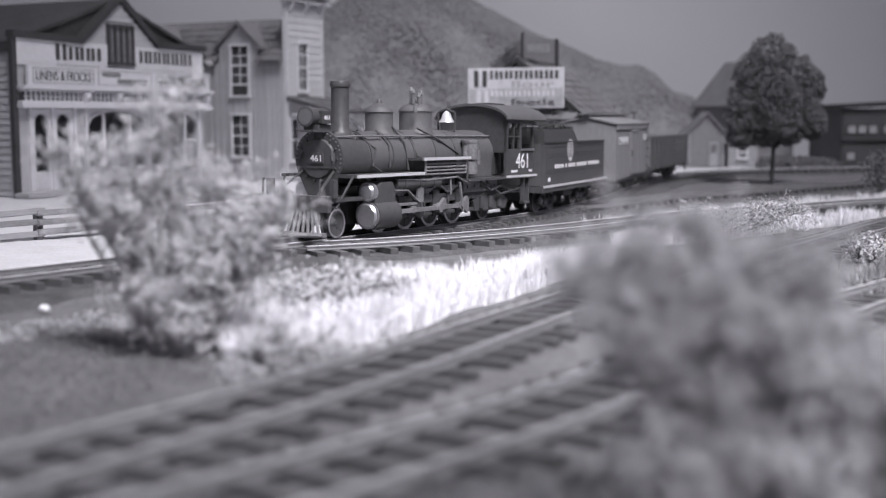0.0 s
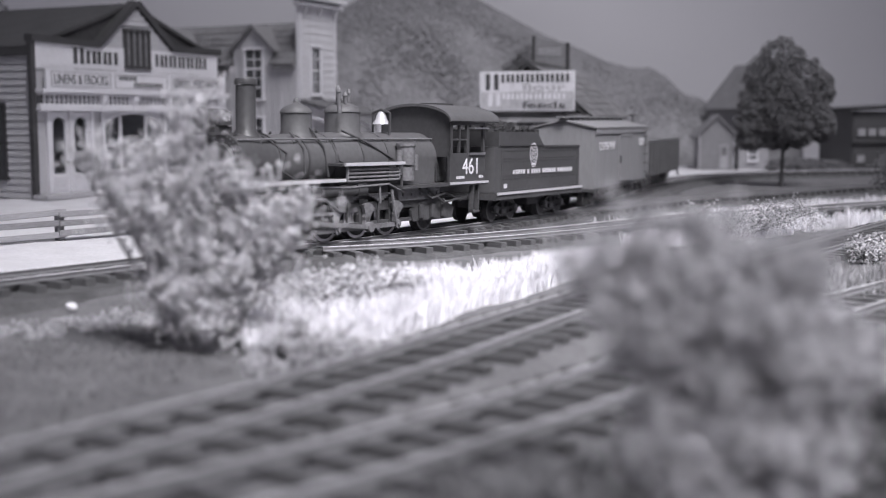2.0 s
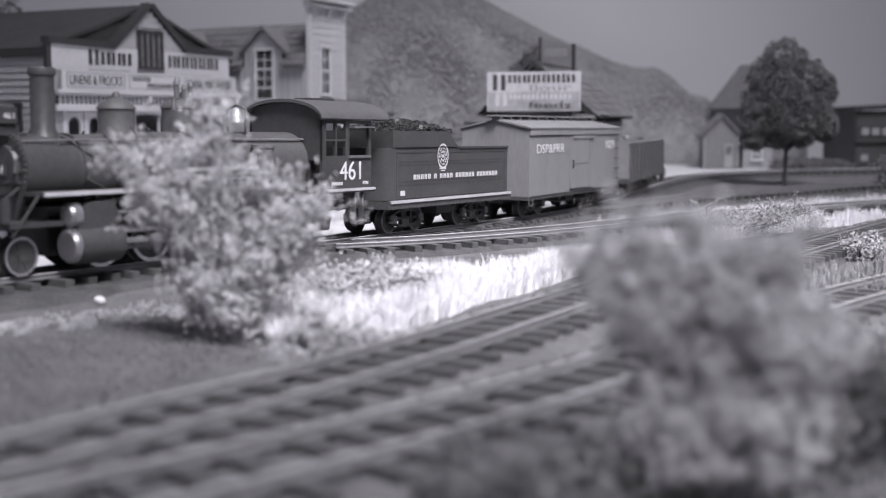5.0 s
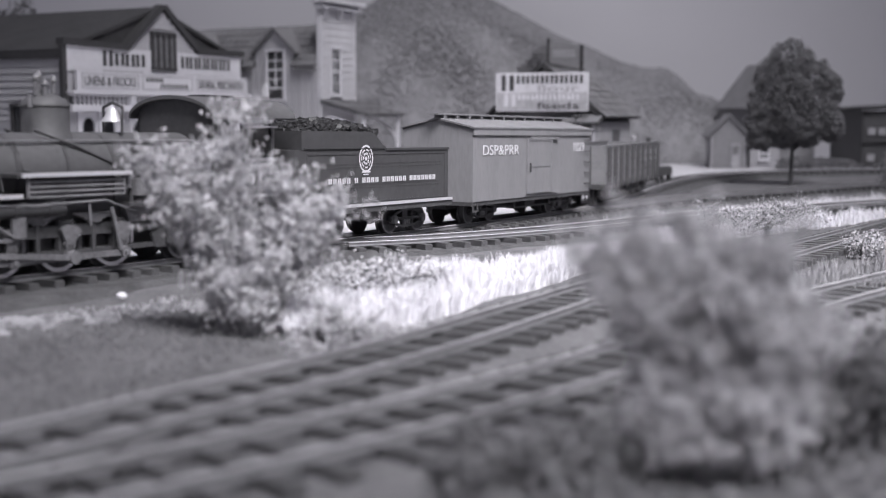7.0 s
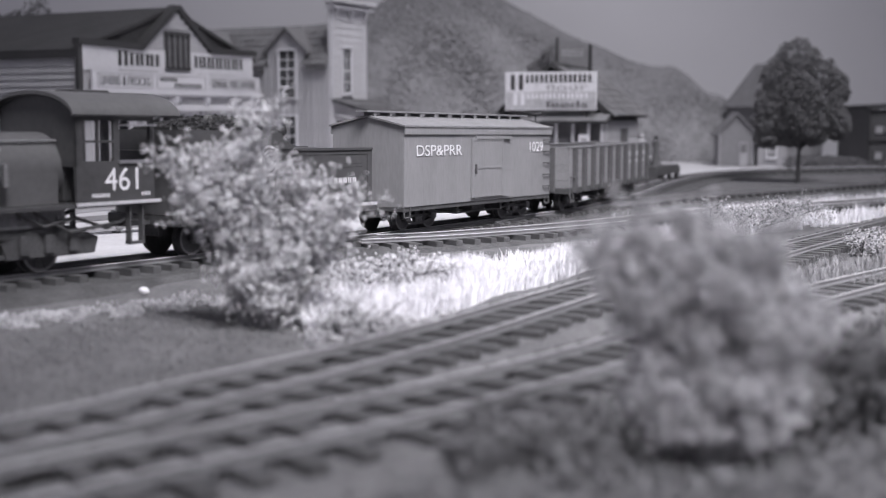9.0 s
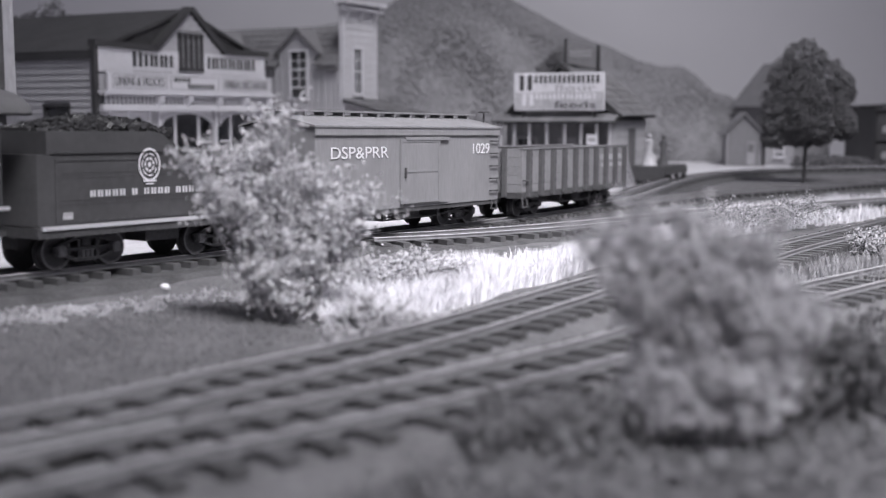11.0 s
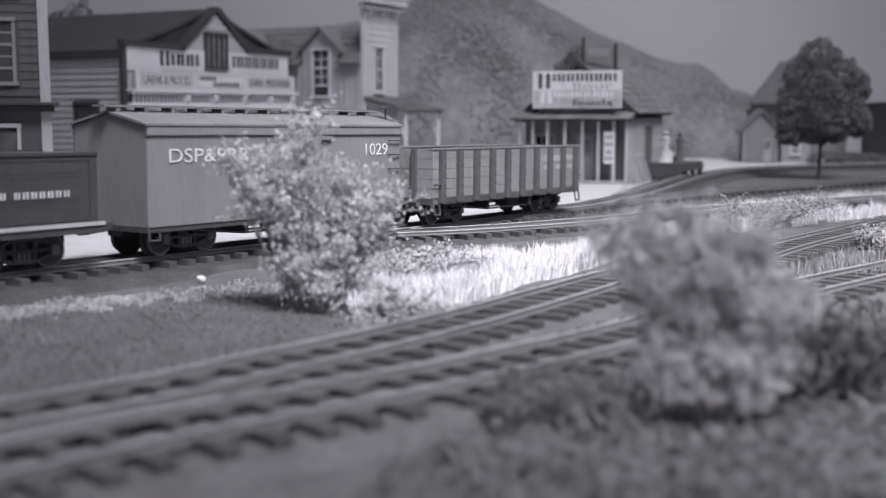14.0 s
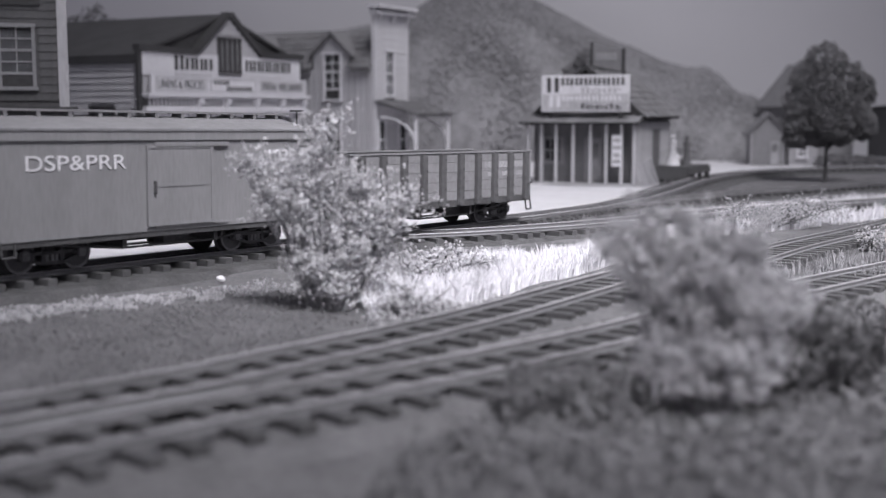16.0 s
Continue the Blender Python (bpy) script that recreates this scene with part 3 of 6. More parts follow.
        part("air_pump", bm, M_GEAR, t, smooth=True)
        # cylinders
        bm = bmesh.new()
        cyl(bm, (88, sy * 10.4, 5.6), (99, sy * 10.4, 5.6), 3.9, seg=28)
        prism(bm, [(88.5, 3), (99, 3), (98.4, 13), (95, 14.4), (90, 14.4), (88.5, 12)], "y", *sorted((sy * 6.5, sy * 12.4)))
        cy = part("cylinder", bm, M_BLACK, t, "black cylinder block", smooth=True)
        for z, r, x in ((5.6, 3.3, 99), (11.8, 2.3, 99)):
            bm = bmesh.new()
            cyl(bm, (x - 1, sy * 10.4, z), (x + 0.7, sy * 10.4, z), r + 0.3, seg=28)
            cyl(bm, (x + 0.7, sy * 10.4, z), (x + 1.3, sy * 10.4, z), r, r - 0.5, seg=28)
            part("cylinder_cover", bm, M_STEEL, cy, "bright cylinder head cover", smooth=True)
        # outside frame, springs, hangers
        bm = bmesh.new()
        box(bm, 27, 90, sy * 8.2 - 0.5, sy * 8.2 + 0.5, 7.4, 9.8)
        box(bm, 27, 90, sy * 8.2 - 0.5, sy * 8.2 + 0.5, 3.6, 4.6)
        for x in (88, 74, 60, 46):
            box(bm, x - 1.9, x + 1.9, sy * 8.2 - 0.7, sy * 8.2 + 0.7, 3.4, 10.6)
        for x in (81, 67, 53):
            box(bm, x - 0.4, x + 0.4, sy * 8.6 - 0.4, sy * 8.6 + 0.4, 4, 12.5)
        part("frame", bm, M_TRUCK, t)
        for x in (81, 67, 53):
            bm = bmesh.new()
            for k in range(4):
                box(bm, x - 5 + k * 1.1, x + 5 - k * 1.1, sy * 9.0 - 0.5, sy * 9.0 + 0.5, 11.6 - k * 0.5, 12.05 - k * 0.5)
            part("leaf_spring", bm, M_GEAR, t)
        # valve gear
        bm = bmesh.new()
        pipe(bm, [(88, sy * 11.0, 11.8), (80, sy * 11.0, 11.6), (74, sy * 11.0, 8.2)], 0.4)
        box(bm, 71.5, 74.5, sy * 10.9 - 0.4, sy * 10.9 + 0.4, 8, 14.5)
        box(bm, 74, 88.5, sy * 10.4 - 0.5, sy * 10.4 + 0.5, 7.4, 8.1)
        pipe(bm, [(73, sy * 11, 13.8), (62, sy * 11, 15)], 0.35)
        part("valve_gear", bm, M_GEAR, t)
        # driving wheels inside, counterweights and rods outside
        for n, x in enumerate((88, 74, 60, 46)):
            w = wheel(t, x, sy * 5.6, 5.9, 1.8, name="driving_wheel", face=M_STEEL)
            bm = bmesh.new()
            cyl(bm, (0, sy * 1, 0), (0, sy * 4.2, 0), 0.9, seg=10)
            out = [(1.3 * math.cos(a), 1.3 * math.sin(a)) for a in np.linspace(-2.0, 2.0, 8)] + [(-3.9 * math.cos(a), 3.9 * math.sin(a)) for a in np.linspace(0.75, -0.75, 8)]
            prism(bm, out, "y", *sorted((sy * 3.7, sy * 4.7)))
            cyl(bm, (2.6, sy * 4.0, 0), (2.6, sy * 6.2, 0), 0.55, seg=10)
            box(bm, 0, 3.2, *sorted((sy * 3.7, sy * 4.7)), -0.9, 0.9)
            part("counterweight", bm, M_GEAR, w, bevel=0.0)
        bm = bmesh.new()
        box(bm, -43, 1, *sorted((sy * 10.6, sy * 11.1)), -0.6, 0.6)
        for x in (0, -14, -28, -42):
            cyl(bm, (x, sy * 10.5, 0), (x, sy * 11.3, 0), 1.25, seg=14)
        rod = part("side_rod", bm, M_GEAR, t, at=(88, 0, 5.9))
        RODS.append((rod, 2.6, (88, 0, 5.9), 5.9, "side"))
        bm = bmesh.new()
        box(bm, -1, 27, *sorted((sy * 11.4, sy * 11.9)), -0.55, 0.55)
        cyl(bm, (0, sy * 11.3, 0), (0, sy * 12.1, 0), 1.4, seg=14)
        box(bm, 25.5, 29, *sorted((sy * 10.4, sy * 12.0)), -1.5, 1.5)
        main = part("main_rod", bm, M_GEAR, t, at=(60, 0, 5.9))
        RODS.append((main, 2.6, (60, 0, 5.9), 5.9, "main"))
        bm = bmesh.new()
        prism(bm, [(22, 9.5), (44, 9.5), (45, 13), (22, 13)], "y", *sorted((sy * 7.2, sy * 9.6)))
        for x in (24, 28.5, 33, 37.5, 42):
            cyl(bm, (x, sy * 9.6, 11.2), (x, sy * 10.1, 11.2), 0.5, seg=8)
        part("firebox_side", bm, M_GEAR, t)
        bm = bmesh.new()
        cyl(bm, (62, sy * 10.4, 13.4), (86, sy * 10.4, 13.4), 1.5, seg=16)
        for x in (66, 74, 82):
            cyl(bm, (x - 0.3, sy * 10.4, 13.4), (x + 0.3, sy * 10.4, 13.4), 1.7, seg=16)
        part("air_reservoir", bm, M_BLACK, t, smooth=True)
        bm = bmesh.new()
        pipe(bm, [(86, sy * 11.6, 14.8), (70, sy * 11.8, 14.2), (52, sy * 11.6, 14.6), (44, sy * 11.4, 12)], 0.3)
        pipe(bm, [(56, sy * 11.4, 14.4), (56, sy * 11.6, 9.5)], 0.3)
        pipe(bm, [(50, sy * 11.2, 13), (48, sy * 11.4, 4)], 0.45)
        part("brake_pipe", bm, M_GEAR, t)
        # trailing truck and cab steps
        bm = bmesh.new()
        prism(bm, [(14, 3.2), (36, 3.2), (37, 6.5), (30, 9.4), (20, 9.4), (13, 6.5)], "y", *sorted((sy * 8.0, sy * 9.0)))
        for x in (20, 26, 32):
            box(bm, x - 1.2, x + 1.2, *sorted((sy * 9.0, sy * 9.8)), 4, 8)
        part("trailing_truck", bm, M_TRUCK, t, bevel=0.2)
        wheel(t, 26, sy * 5.6, 4.4, 1.7, spokes=True)
        bm = bmesh.new()
        pipe(bm, [(34, sy * 10, 12.6), (28, sy * 10.4, 9.6), (20, sy * 10.2, 11), (12, sy * 10.2, 8.4), (4, sy * 10.2, 10.8)], 0.4)
        pipe(bm, [(30, sy * 10, 12.6), (22, sy * 10.6, 8.2), (8, sy * 10.4, 9.4)], 0.35)
        box(bm, 3, 7, *sorted((sy * 10.4, sy * 12.2)), 4.5, 5.1)
        box(bm, 3, 3.5, *sorted((sy * 10.6, sy * 12)), 4.6, 13)
        box(bm, 6.5, 7, *sorted((sy * 10.6, sy * 12)), 4.6, 13)
        part("cab_step", bm, M_TRUCK, t)
        wheel(t, 108, sy * 5.6, 3.9, 1.7, spokes=True, face=M_STEEL)
    bm = bmesh.new()
    box(bm, 26, 100, -4.4, 4.4, 3.2, 13)
    box(bm, 46, 90, -7.2, 7.2, 10.6, 15.5)
    part("inner_frame", bm, M_BLACK, t)
    bm = bmesh.new()
    box(bm, 15, 20.3, -7.4, 7.4, 14, 29)
    cyl(bm, (15, 0, 22), (14.2, 0, 22), 3.0, seg=16)
    part("backhead", bm, M_BLACK, cabp, bevel=0.4)
    # ash pan, pilot deck, pilot
    bm = bmesh.new()
    prism(bm, [(-8.5, 14), (8.5, 14), (6, 6), (-6, 6)], "x", 22, 46)
    part("ash_pan", bm, M_BLACK, t)
    bm = bmesh.new()
    box(bm, 99, 119, -9.8, 9.8, 9.6, 10.8)
    box(bm, 117.5, 119.5, -11.6, 11.6, 7.4, 11.6)
    for sy in (-1, 1):
        pipe(bm, [(118, sy * 7, 11), (107, sy * 5, 17.5)], 0.4)
        pipe(bm, [(119, sy * 9, 11.2), (119, sy * 9, 15.2), (118.4, sy * 9, 15.8)], 0.35)
        box(bm, 113.5, 115.5, sy * 10 - 0.8, sy * 10 + 0.8, 10.8, 15.6)
    part("pilot_deck", bm, M_BLACK, t, "black pilot beam with deck", bevel=0.15)
    bm = bmesh.new()
    nose = [(-10.2, 119.6), (0, 123.6), (10.2, 119.6)]
    for a, b in zip(nose, nose[1:]):
        cyl(bm, (a[1], a[0], 1.7), (b[1], b[0], 1.7), 0.65, seg=8)
    box(bm, 118, 119.6, -10.4, 10.4, 1.2, 2.2)
    pilot = part("pilot", bm, M_GEAR, t, "slatted cowcatcher pilot")
    for k in range(-7, 8):
        bm = bmesh.new()
        y = k * 1.35
        cyl(bm, (119.2, y * 0.82, 7.8), (123.2 - abs(k) * 0.42, y, 2.0), 0.42, seg=6)
        part("slat", bm, M_GEAR, pilot)
    coupler(t, 119, 1, 7.0)
    return t


def build_tender():
    t = thing("tender", "black coal tender with white lettering behind the locomotive", "tender")
    h = 36.0
    bm = bmesh.new()
    out = [(-h, -11.6), (h - 4, -11.6), (h - 1.2, -10.8), (h, -8.5), (h, 8.5), (h - 1.2, 10.8), (h - 4, 11.6), (-h, 11.6)]
    prism(bm, out, "z", 9.8, 24.4)
    body = part("tank", bm, M_TENDER, t, smooth=True)
    for sy in (-1, 1):
        bm = bmesh.new()
        prism(bm, [(-4.5, 24.4), (h - 3, 24.4), (h - 3, 29.2), (4.5, 29.2), (1.5, 28.6), (-2.0, 25.4)], "y", *sorted((sy * 10.6, sy * 11.6)))
        part("bunker_side", bm, M_TENDER, body)
        bm = bmesh.new()
        sweep(bm, [(-h, sy * 11.6, 24.4), (-3.5, sy * 11.6, 24.4)], [(-0.35, -0.3), (-0.35, 0.35), (0.35, 0.35), (0.35, -0.3)])
        for z0, z1 in ((23.0, 23.35), (10.2, 10.5)):
            box(bm, -h + 2, h - 5, *sorted((sy * 11.6, sy * 11.75)), z0, z1)
        box(bm, -h + 1.8, -h + 2.2, *sorted((sy * 11.6, sy * 11.75)), 10.2, 23.3)
        box(bm, h - 5.3, h - 4.9, *sorted((sy * 11.6, sy * 11.75)), 10.2, 23.3)
        for row in (14.0, 14.9, 19.6, 20.5):
            for k in range(64):
                cyl(bm, (-31 + k * 0.96, sy * 11.55, row), (-31 + k * 0.96, sy * 11.8, row), 0.16, seg=4)
        part("rivet_strip", bm, M_TENDER, body)
        bm = bmesh.new()
        box(bm, -h - 1.2, h - 1, sy * 12.3 - 0.3, sy * 12.3 + 0.3, 9.0, 9.8)
        part("edge_strip", bm, M_SILVER, t, "bright silver tender sill edge")
    bm = bmesh.new()
    box(bm, h - 4, h - 3, -10.6, 10.6, 24.4, 29.2)
    part("bunker_end", bm, M_TENDER, body)
    bm = bmesh.new()
    box(bm, -4.5, -3.5, -10.6, 10.6, 24.4, 25.4)
    part("bunker_end", bm, M_TENDER, body)
    rng = random.Random(5)
    bm = bmesh.new()
    for k in range(1000):
        x, y = rng.uniform(-3, h - 4.5), rng.uniform(-10, 10)
        top = 29.0 + 3.6 * (1 - ((x - 13) / 20) ** 2) * (1 - (y / 12) ** 2)
        r = rng.uniform(0.5, 1.1)
        m = Matrix.Translation((x, y, top - rng.uniform(0.2, 1.4))) @ Euler((rng.uniform(0, 3), rng.uniform(0, 3), 0)).to_matrix().to_4x4() @ Matrix.Diagonal((r, r * rng.uniform(0.6, 1), r * 0.8, 1))
        bmesh.ops.create_icosphere(bm, subdivisions=0 or 1, radius=1, matrix=m) if k % 12 == 0 else bmesh.ops.create_cube(bm, size=1.4, matrix=m)
    part("coal_load", bm, M_COAL, t, "heaped black coal")
    bm = bmesh.new()
    prism(bm, [(-12, 24.6), (12, 24.6), (7, 29.8), (-7, 29.8)], "x", -3, h - 4)
    part("coal_core", bm, M_COAL, t)
    bm = bmesh.new()
    box(bm, -h - 1.5, h, -12.2, 12.2, 7.4, 9.6)
    box(bm, -h + 2, h - 2, -2.5, 2.5, 4.6, 7.4)
    box(bm, -5, 5, -9, 9, 4.6, 7.4)
    part("underframe", bm, M_TRUCK, t)
    # emblem: ring, core and lower scroll
    bm = bmesh.new()
    n = 28
    for r0, r1 in ((0.86, 1.0), (0.6, 0.7), (0.3, 0.45), (0.0, 0.16)):
        for k in range(n):
            a, b = k * math.tau / n, (k + 1) * math.tau / n
            q = [(r0, a), (r1, a), (r1, b), (r0, b)] if r0 else [(0.0, 0), (r1, a), (r1, b)]
            if r0 and r0 < 0.8 and k % 4 == 3:
                continue
            vs = [bm.verts.new((-r * 3.2 * math.cos(c), 11.86, 21.9 + r * 3.7 * math.sin(c))) for r, c in q]
            bm.faces.new(vs)
    box(bm, -1.9, 1.9, 11.8, 11.9, 18.1, 18.5)
    box(bm, -1.2, 1.2, 11.8, 11.9, 17.5, 17.8)
    ob = part("emblem", bm, M_LETTER, body, "round white emblem")
    ob.location.x = 6.0 * MM
    bm = bmesh.new()
    bars(bm, 23, -28.5, 23.0, 11.7, 11.85, 15.4, 16.8, gap=0.36, words=(6, 12, 16, 17))
    part("lettering", bm, M_LETTER, body, "row of white lettering")
    bm = bmesh.new()
    bars(bm, 3, 27.0, 29.5, 11.7, 11.85, 11.0, 12.4)
    part("lettering", bm, M_LETTER, body)
    for x in (-20, 20):
        freight_truck(t, x)
    coupler(t, -h - 1.5, -1)
    bm = bmesh.new()
    box(bm, h, h + 8, -2, 2, 7.5, 8.6)
    part("drawbar", bm, M_TRUCK, t)
    return t


def build_boxcar():
    t = thing("boxcar", "painted wooden boxcar with white lettering on the main track", "boxcar")
    h = 47.0
    bm = bmesh.new()
    prism(bm, [(-12.6, 7.4), (12.6, 7.4), (12.6, 30.3), (0, 33.1), (-12.6, 30.3)], "x", -h, h)
    body = part("body", bm, M_BOX, t, bevel=0.12)
    for sy in (-1, 1):
        bm = bmesh.new()
        box(bm, -h - 0.3, h + 0.3, *sorted((sy * 12.6, sy * 13.15)), 28.2, 30.6)
        part("fascia", bm, M_BOX, body, bevel=0.12)
        bm = bmesh.new()
        box(bm, -16.5, 6.6, *sorted((sy * 12.9, sy * 13.4)), 26.9, 27.9)
        box(bm, -16.5, 6.6, *sorted((sy * 12.7, sy * 13.0)), 8.2, 8.8)
        part("door_rail", bm, M_BOX, body)
        bm = bmesh.new()
        box(bm, -11.4, 9.0, *sorted((sy * 12.72, sy * 13.1)), 8.6, 27.2)
        door = part("door", bm, M_BOX, body, "sliding plank door")
        for x in (-11.4, 8.2):
            bm = bmesh.new()
            box(bm, x, x + 0.8, *sorted((sy * 13.1, sy * 13.3)), 8.6, 27.2)
            part("stile", bm, M_BOX, door)
        for z in (8.6, 17.6, 26.4):
            bm = bmesh.new()
            box(bm, -10.6, 8.2, *sorted((sy * 13.1, sy * 13.25)), z, z + 0.7)
            part("batten", bm, M_BOX, door)
        bm = bmesh.new()
        box(bm, 6.6, 7.2, *sorted((sy * 13.2, sy * 13.7)), 16, 19)
        part("handle", bm, M_TRUCK, door)
        for z in (10.5, 14.5, 18.5, 22.5, 26.5):
            bm = bmesh.new()
            pipe(bm, [(-46, sy * 12.7, z), (-46, sy * 13.4, z), (-41.5, sy * 13.4, z), (-41.5, sy * 12.7, z)], 0.22)
            part("grab_iron", bm, M_TRUCK, body)
        for x in (-45, 45):
            bm = bmesh.new()
            pipe(bm, [(x - 1.6, sy * 12.3, 7.6), (x - 1.6, sy * 12.5, 4.4), (x + 1.6, sy * 12.5, 4.4), (x + 1.6, sy * 12.3, 7.6)], 0.28)
            part("stirrup", bm, M_TRUCK, body)
        for x in (-14, 14):
            bm = bmesh.new()
            box(bm, x - 0.6, x + 0.6, sy * 7 - 4, sy * 7 + 4, 4.0, 6.6)
            part("queen_post", bm, M_TRUCK, t)
        for y in (4.5, 10):
            bm = bmesh.new()
            pipe(bm, [(-38, sy * y, 6.6), (-14, sy * y, 4.0), (14, sy * y, 4.0), (38, sy * y, 6.6)], 0.28)
            part("truss_rod", bm, M_TRUCK, t)
    lettering("DSP&PRR", 3.2, 26.0, body, at=(27.6, 12.78, 23.6), turn=(90, 0, 180))
    lettering("1029", 3.2, 10.0, body, at=(-36.0, 12.78, 24.2), turn=(90, 0, 180))
    bm = bmesh.new()
    for sy in (-1, 1):
        prism(bm, [(0, 33.2), (sy * 13.4, 30.4), (sy * 13.4, 30.9), (0, 33.8)], "x", -h - 0.8, h + 0.8)
    part("roof", bm, M_BOXROOF, t, "pale weathered boxcar roof")
    bm = bmesh.new()
    box(bm, -h - 3.0, h + 3.0, -2.0, 2.0, 34.6, 35.1)
    for k in range(12):
        box(bm, -h + 1 + k * 8.3, -h + 2 + k * 8.3, -1.8, 1.8, 33.2, 34.6)
    part("roof_walk", bm, M_BOXROOF, t)
    bm = bmesh.new()
    box(bm, -h, h, -12.3, 12.3, 6.2, 7.4)
    box(bm, -h + 1, h - 1, -2.5, 2.5, 4.8, 6.4)
    box(bm, -8, 0, 2, 8, 3.4, 6.2)
    cyl(bm, (4, -5, 4.6), (14, -5, 4.6), 1.8, seg=14)
    part("underframe", bm, M_TRUCK, t)
    bm = bmesh.new()
    pipe(bm, [(-h - 2.4, 5.5, 7), (-h - 2.4, 5.5, 35.5)], 0.3)
    cyl(bm, (-h - 2.4, 5.5, 35.5), (-h - 2.4, 5.5, 36), 1.9, seg=14)
    part("brake_wheel", bm, M_TRUCK, t)
    for x in (-31, 31):
        freight_truck(t, x)
    coupler(t, -h, -1)
    coupler(t, h, 1)
    return t


def build_gondola():
    t = thing("gondola_car", "wooden gondola with shade-toned stakes and plank sides", "gondola car")
    h = 50.0
    bm = bmesh.new()
    box(bm, -h, h, -12.4, 12.4, 6.8, 9.0)
    fl = part("floor", bm, M_TRUCK, t)
    planks = {}
    for sy in (-1, 1):
        for k in range(5):
            z = 8.6 + k * 3.05
            bm = bmesh.new()
            box(bm, -h, h, *sorted((sy * 11.6, sy * 12.4)), z, z + 2.97)
            part("plank", bm, M_GON, t, bevel=0.08)
        bm = bmesh.new()
        box(bm, -h - 0.2, h + 0.2, *sorted((sy * 11.3, sy * 12.7)), 23.6, 24.1)
        part("cap_rail", bm, M_GON, t)
        for k in range(10):
            x = -h + 4.5 + k * (2 * h - 9) / 9
            bm = bmesh.new()
            box(bm, x - 1.3, x + 1.3, *sorted((sy * 12.4, sy * 13.7)), 7.2, 23.4)
            part("stake", bm, M_GONPOST_SHADED, t, bevel=0.15)
            bm = bmesh.new()
            for z in (9.8, 12.8, 15.8, 18.8, 21.8):
                cyl(bm, (x - 0.7, sy * 13.6, z), (x - 0.7, sy * 13.95, z), 0.3, seg=6)
            part("bolt", bm, M_GONPOST_SHADED, t)
        for y in (4.5, 10):
            bm = bmesh.new()
            pipe(bm, [(-40, sy * y, 6.6), (-14, sy * y, 3.8), (14, sy * y, 3.8), (40, sy * y, 6.6)], 0.28)
            part("truss_rod", bm, M_TRUCK, t)
        for x in (-14, 14):
            bm = bmesh.new()
            box(bm, x - 0.6, x + 0.6, sy * 7 - 4, sy * 7 + 4, 3.8, 6.8)
            part("queen_post", bm, M_TRUCK, t)
        for x in (-48, 48):
            bm = bmesh.new()
            pipe(bm, [(x - 1.6, sy * 12.3, 7.6), (x - 1.6, sy * 12.9, 3.8), (x + 1.6, sy * 12.9, 3.8), (x + 1.6, sy * 12.3, 7.6)], 0.3)
            part("stirrup", bm, M_TRUCK, t)
            bm = bmesh.new()
            pipe(bm, [(x - 1.4, sy * 12.5, 13), (x - 1.4, sy * 13.4, 13), (x + 1.4, sy * 13.4, 13), (x + 1.4, sy * 12.5, 13)], 0.25)
            part("grab_iron", bm, M_TRUCK, t)
    for sx in (-1, 1):
        for k in range(5):
            z = 8.6 + k * 3.05
            bm = bmesh.new()
            box(bm, *sorted((sx * (h - 0.9), sx * h)), -11.6, 11.6, z, z + 2.97)
            part("end_plank", bm, M_GON, t, bevel=0.08)
        for y in (-6, 6):
            bm = bmesh.new()
            box(bm, *sorted((sx * h, sx * (h + 1.1))), y - 0.9, y + 0.9, 7.2, 23.8)
            part("end_stake", bm, M_GONPOST_SHADED, t, bevel=0.15)
    bm = bmesh.new()
    for k, w in enumerate((4, 6, 5)):
        bars(bm, w, -26.5 - k * 9.2, -19.5 - k * 9.2, 12.4, 12.55, 18.6, 20.6)
        bars(bm, w - 1, -26.5 - k * 9.2, -21.5 - k * 9.2, 12.4, 12.55, 15.8, 17.2)
    part("lettering", bm, M_SIGNMID, t, "faded pale lettering")
    bm = bmesh.new()
    box(bm, -46, 46, -2.5, 2.5, 5.0, 7.0)
    cyl(bm, (6, -5, 4.6), (16, -5, 4.6), 1.8, seg=14)
    box(bm, -12, -4, 3, 8, 3.6, 6.8)
    part("underframe", bm, M_TRUCK, t)
    for x in (-34, 34):
        freight_truck(t, x)
    coupler(t, -h, -1)
    coupler(t, h, 1)
    return t


loco, tender, boxcar, gondola = build_loco(), build_tender(), build_boxcar(), build_gondola()


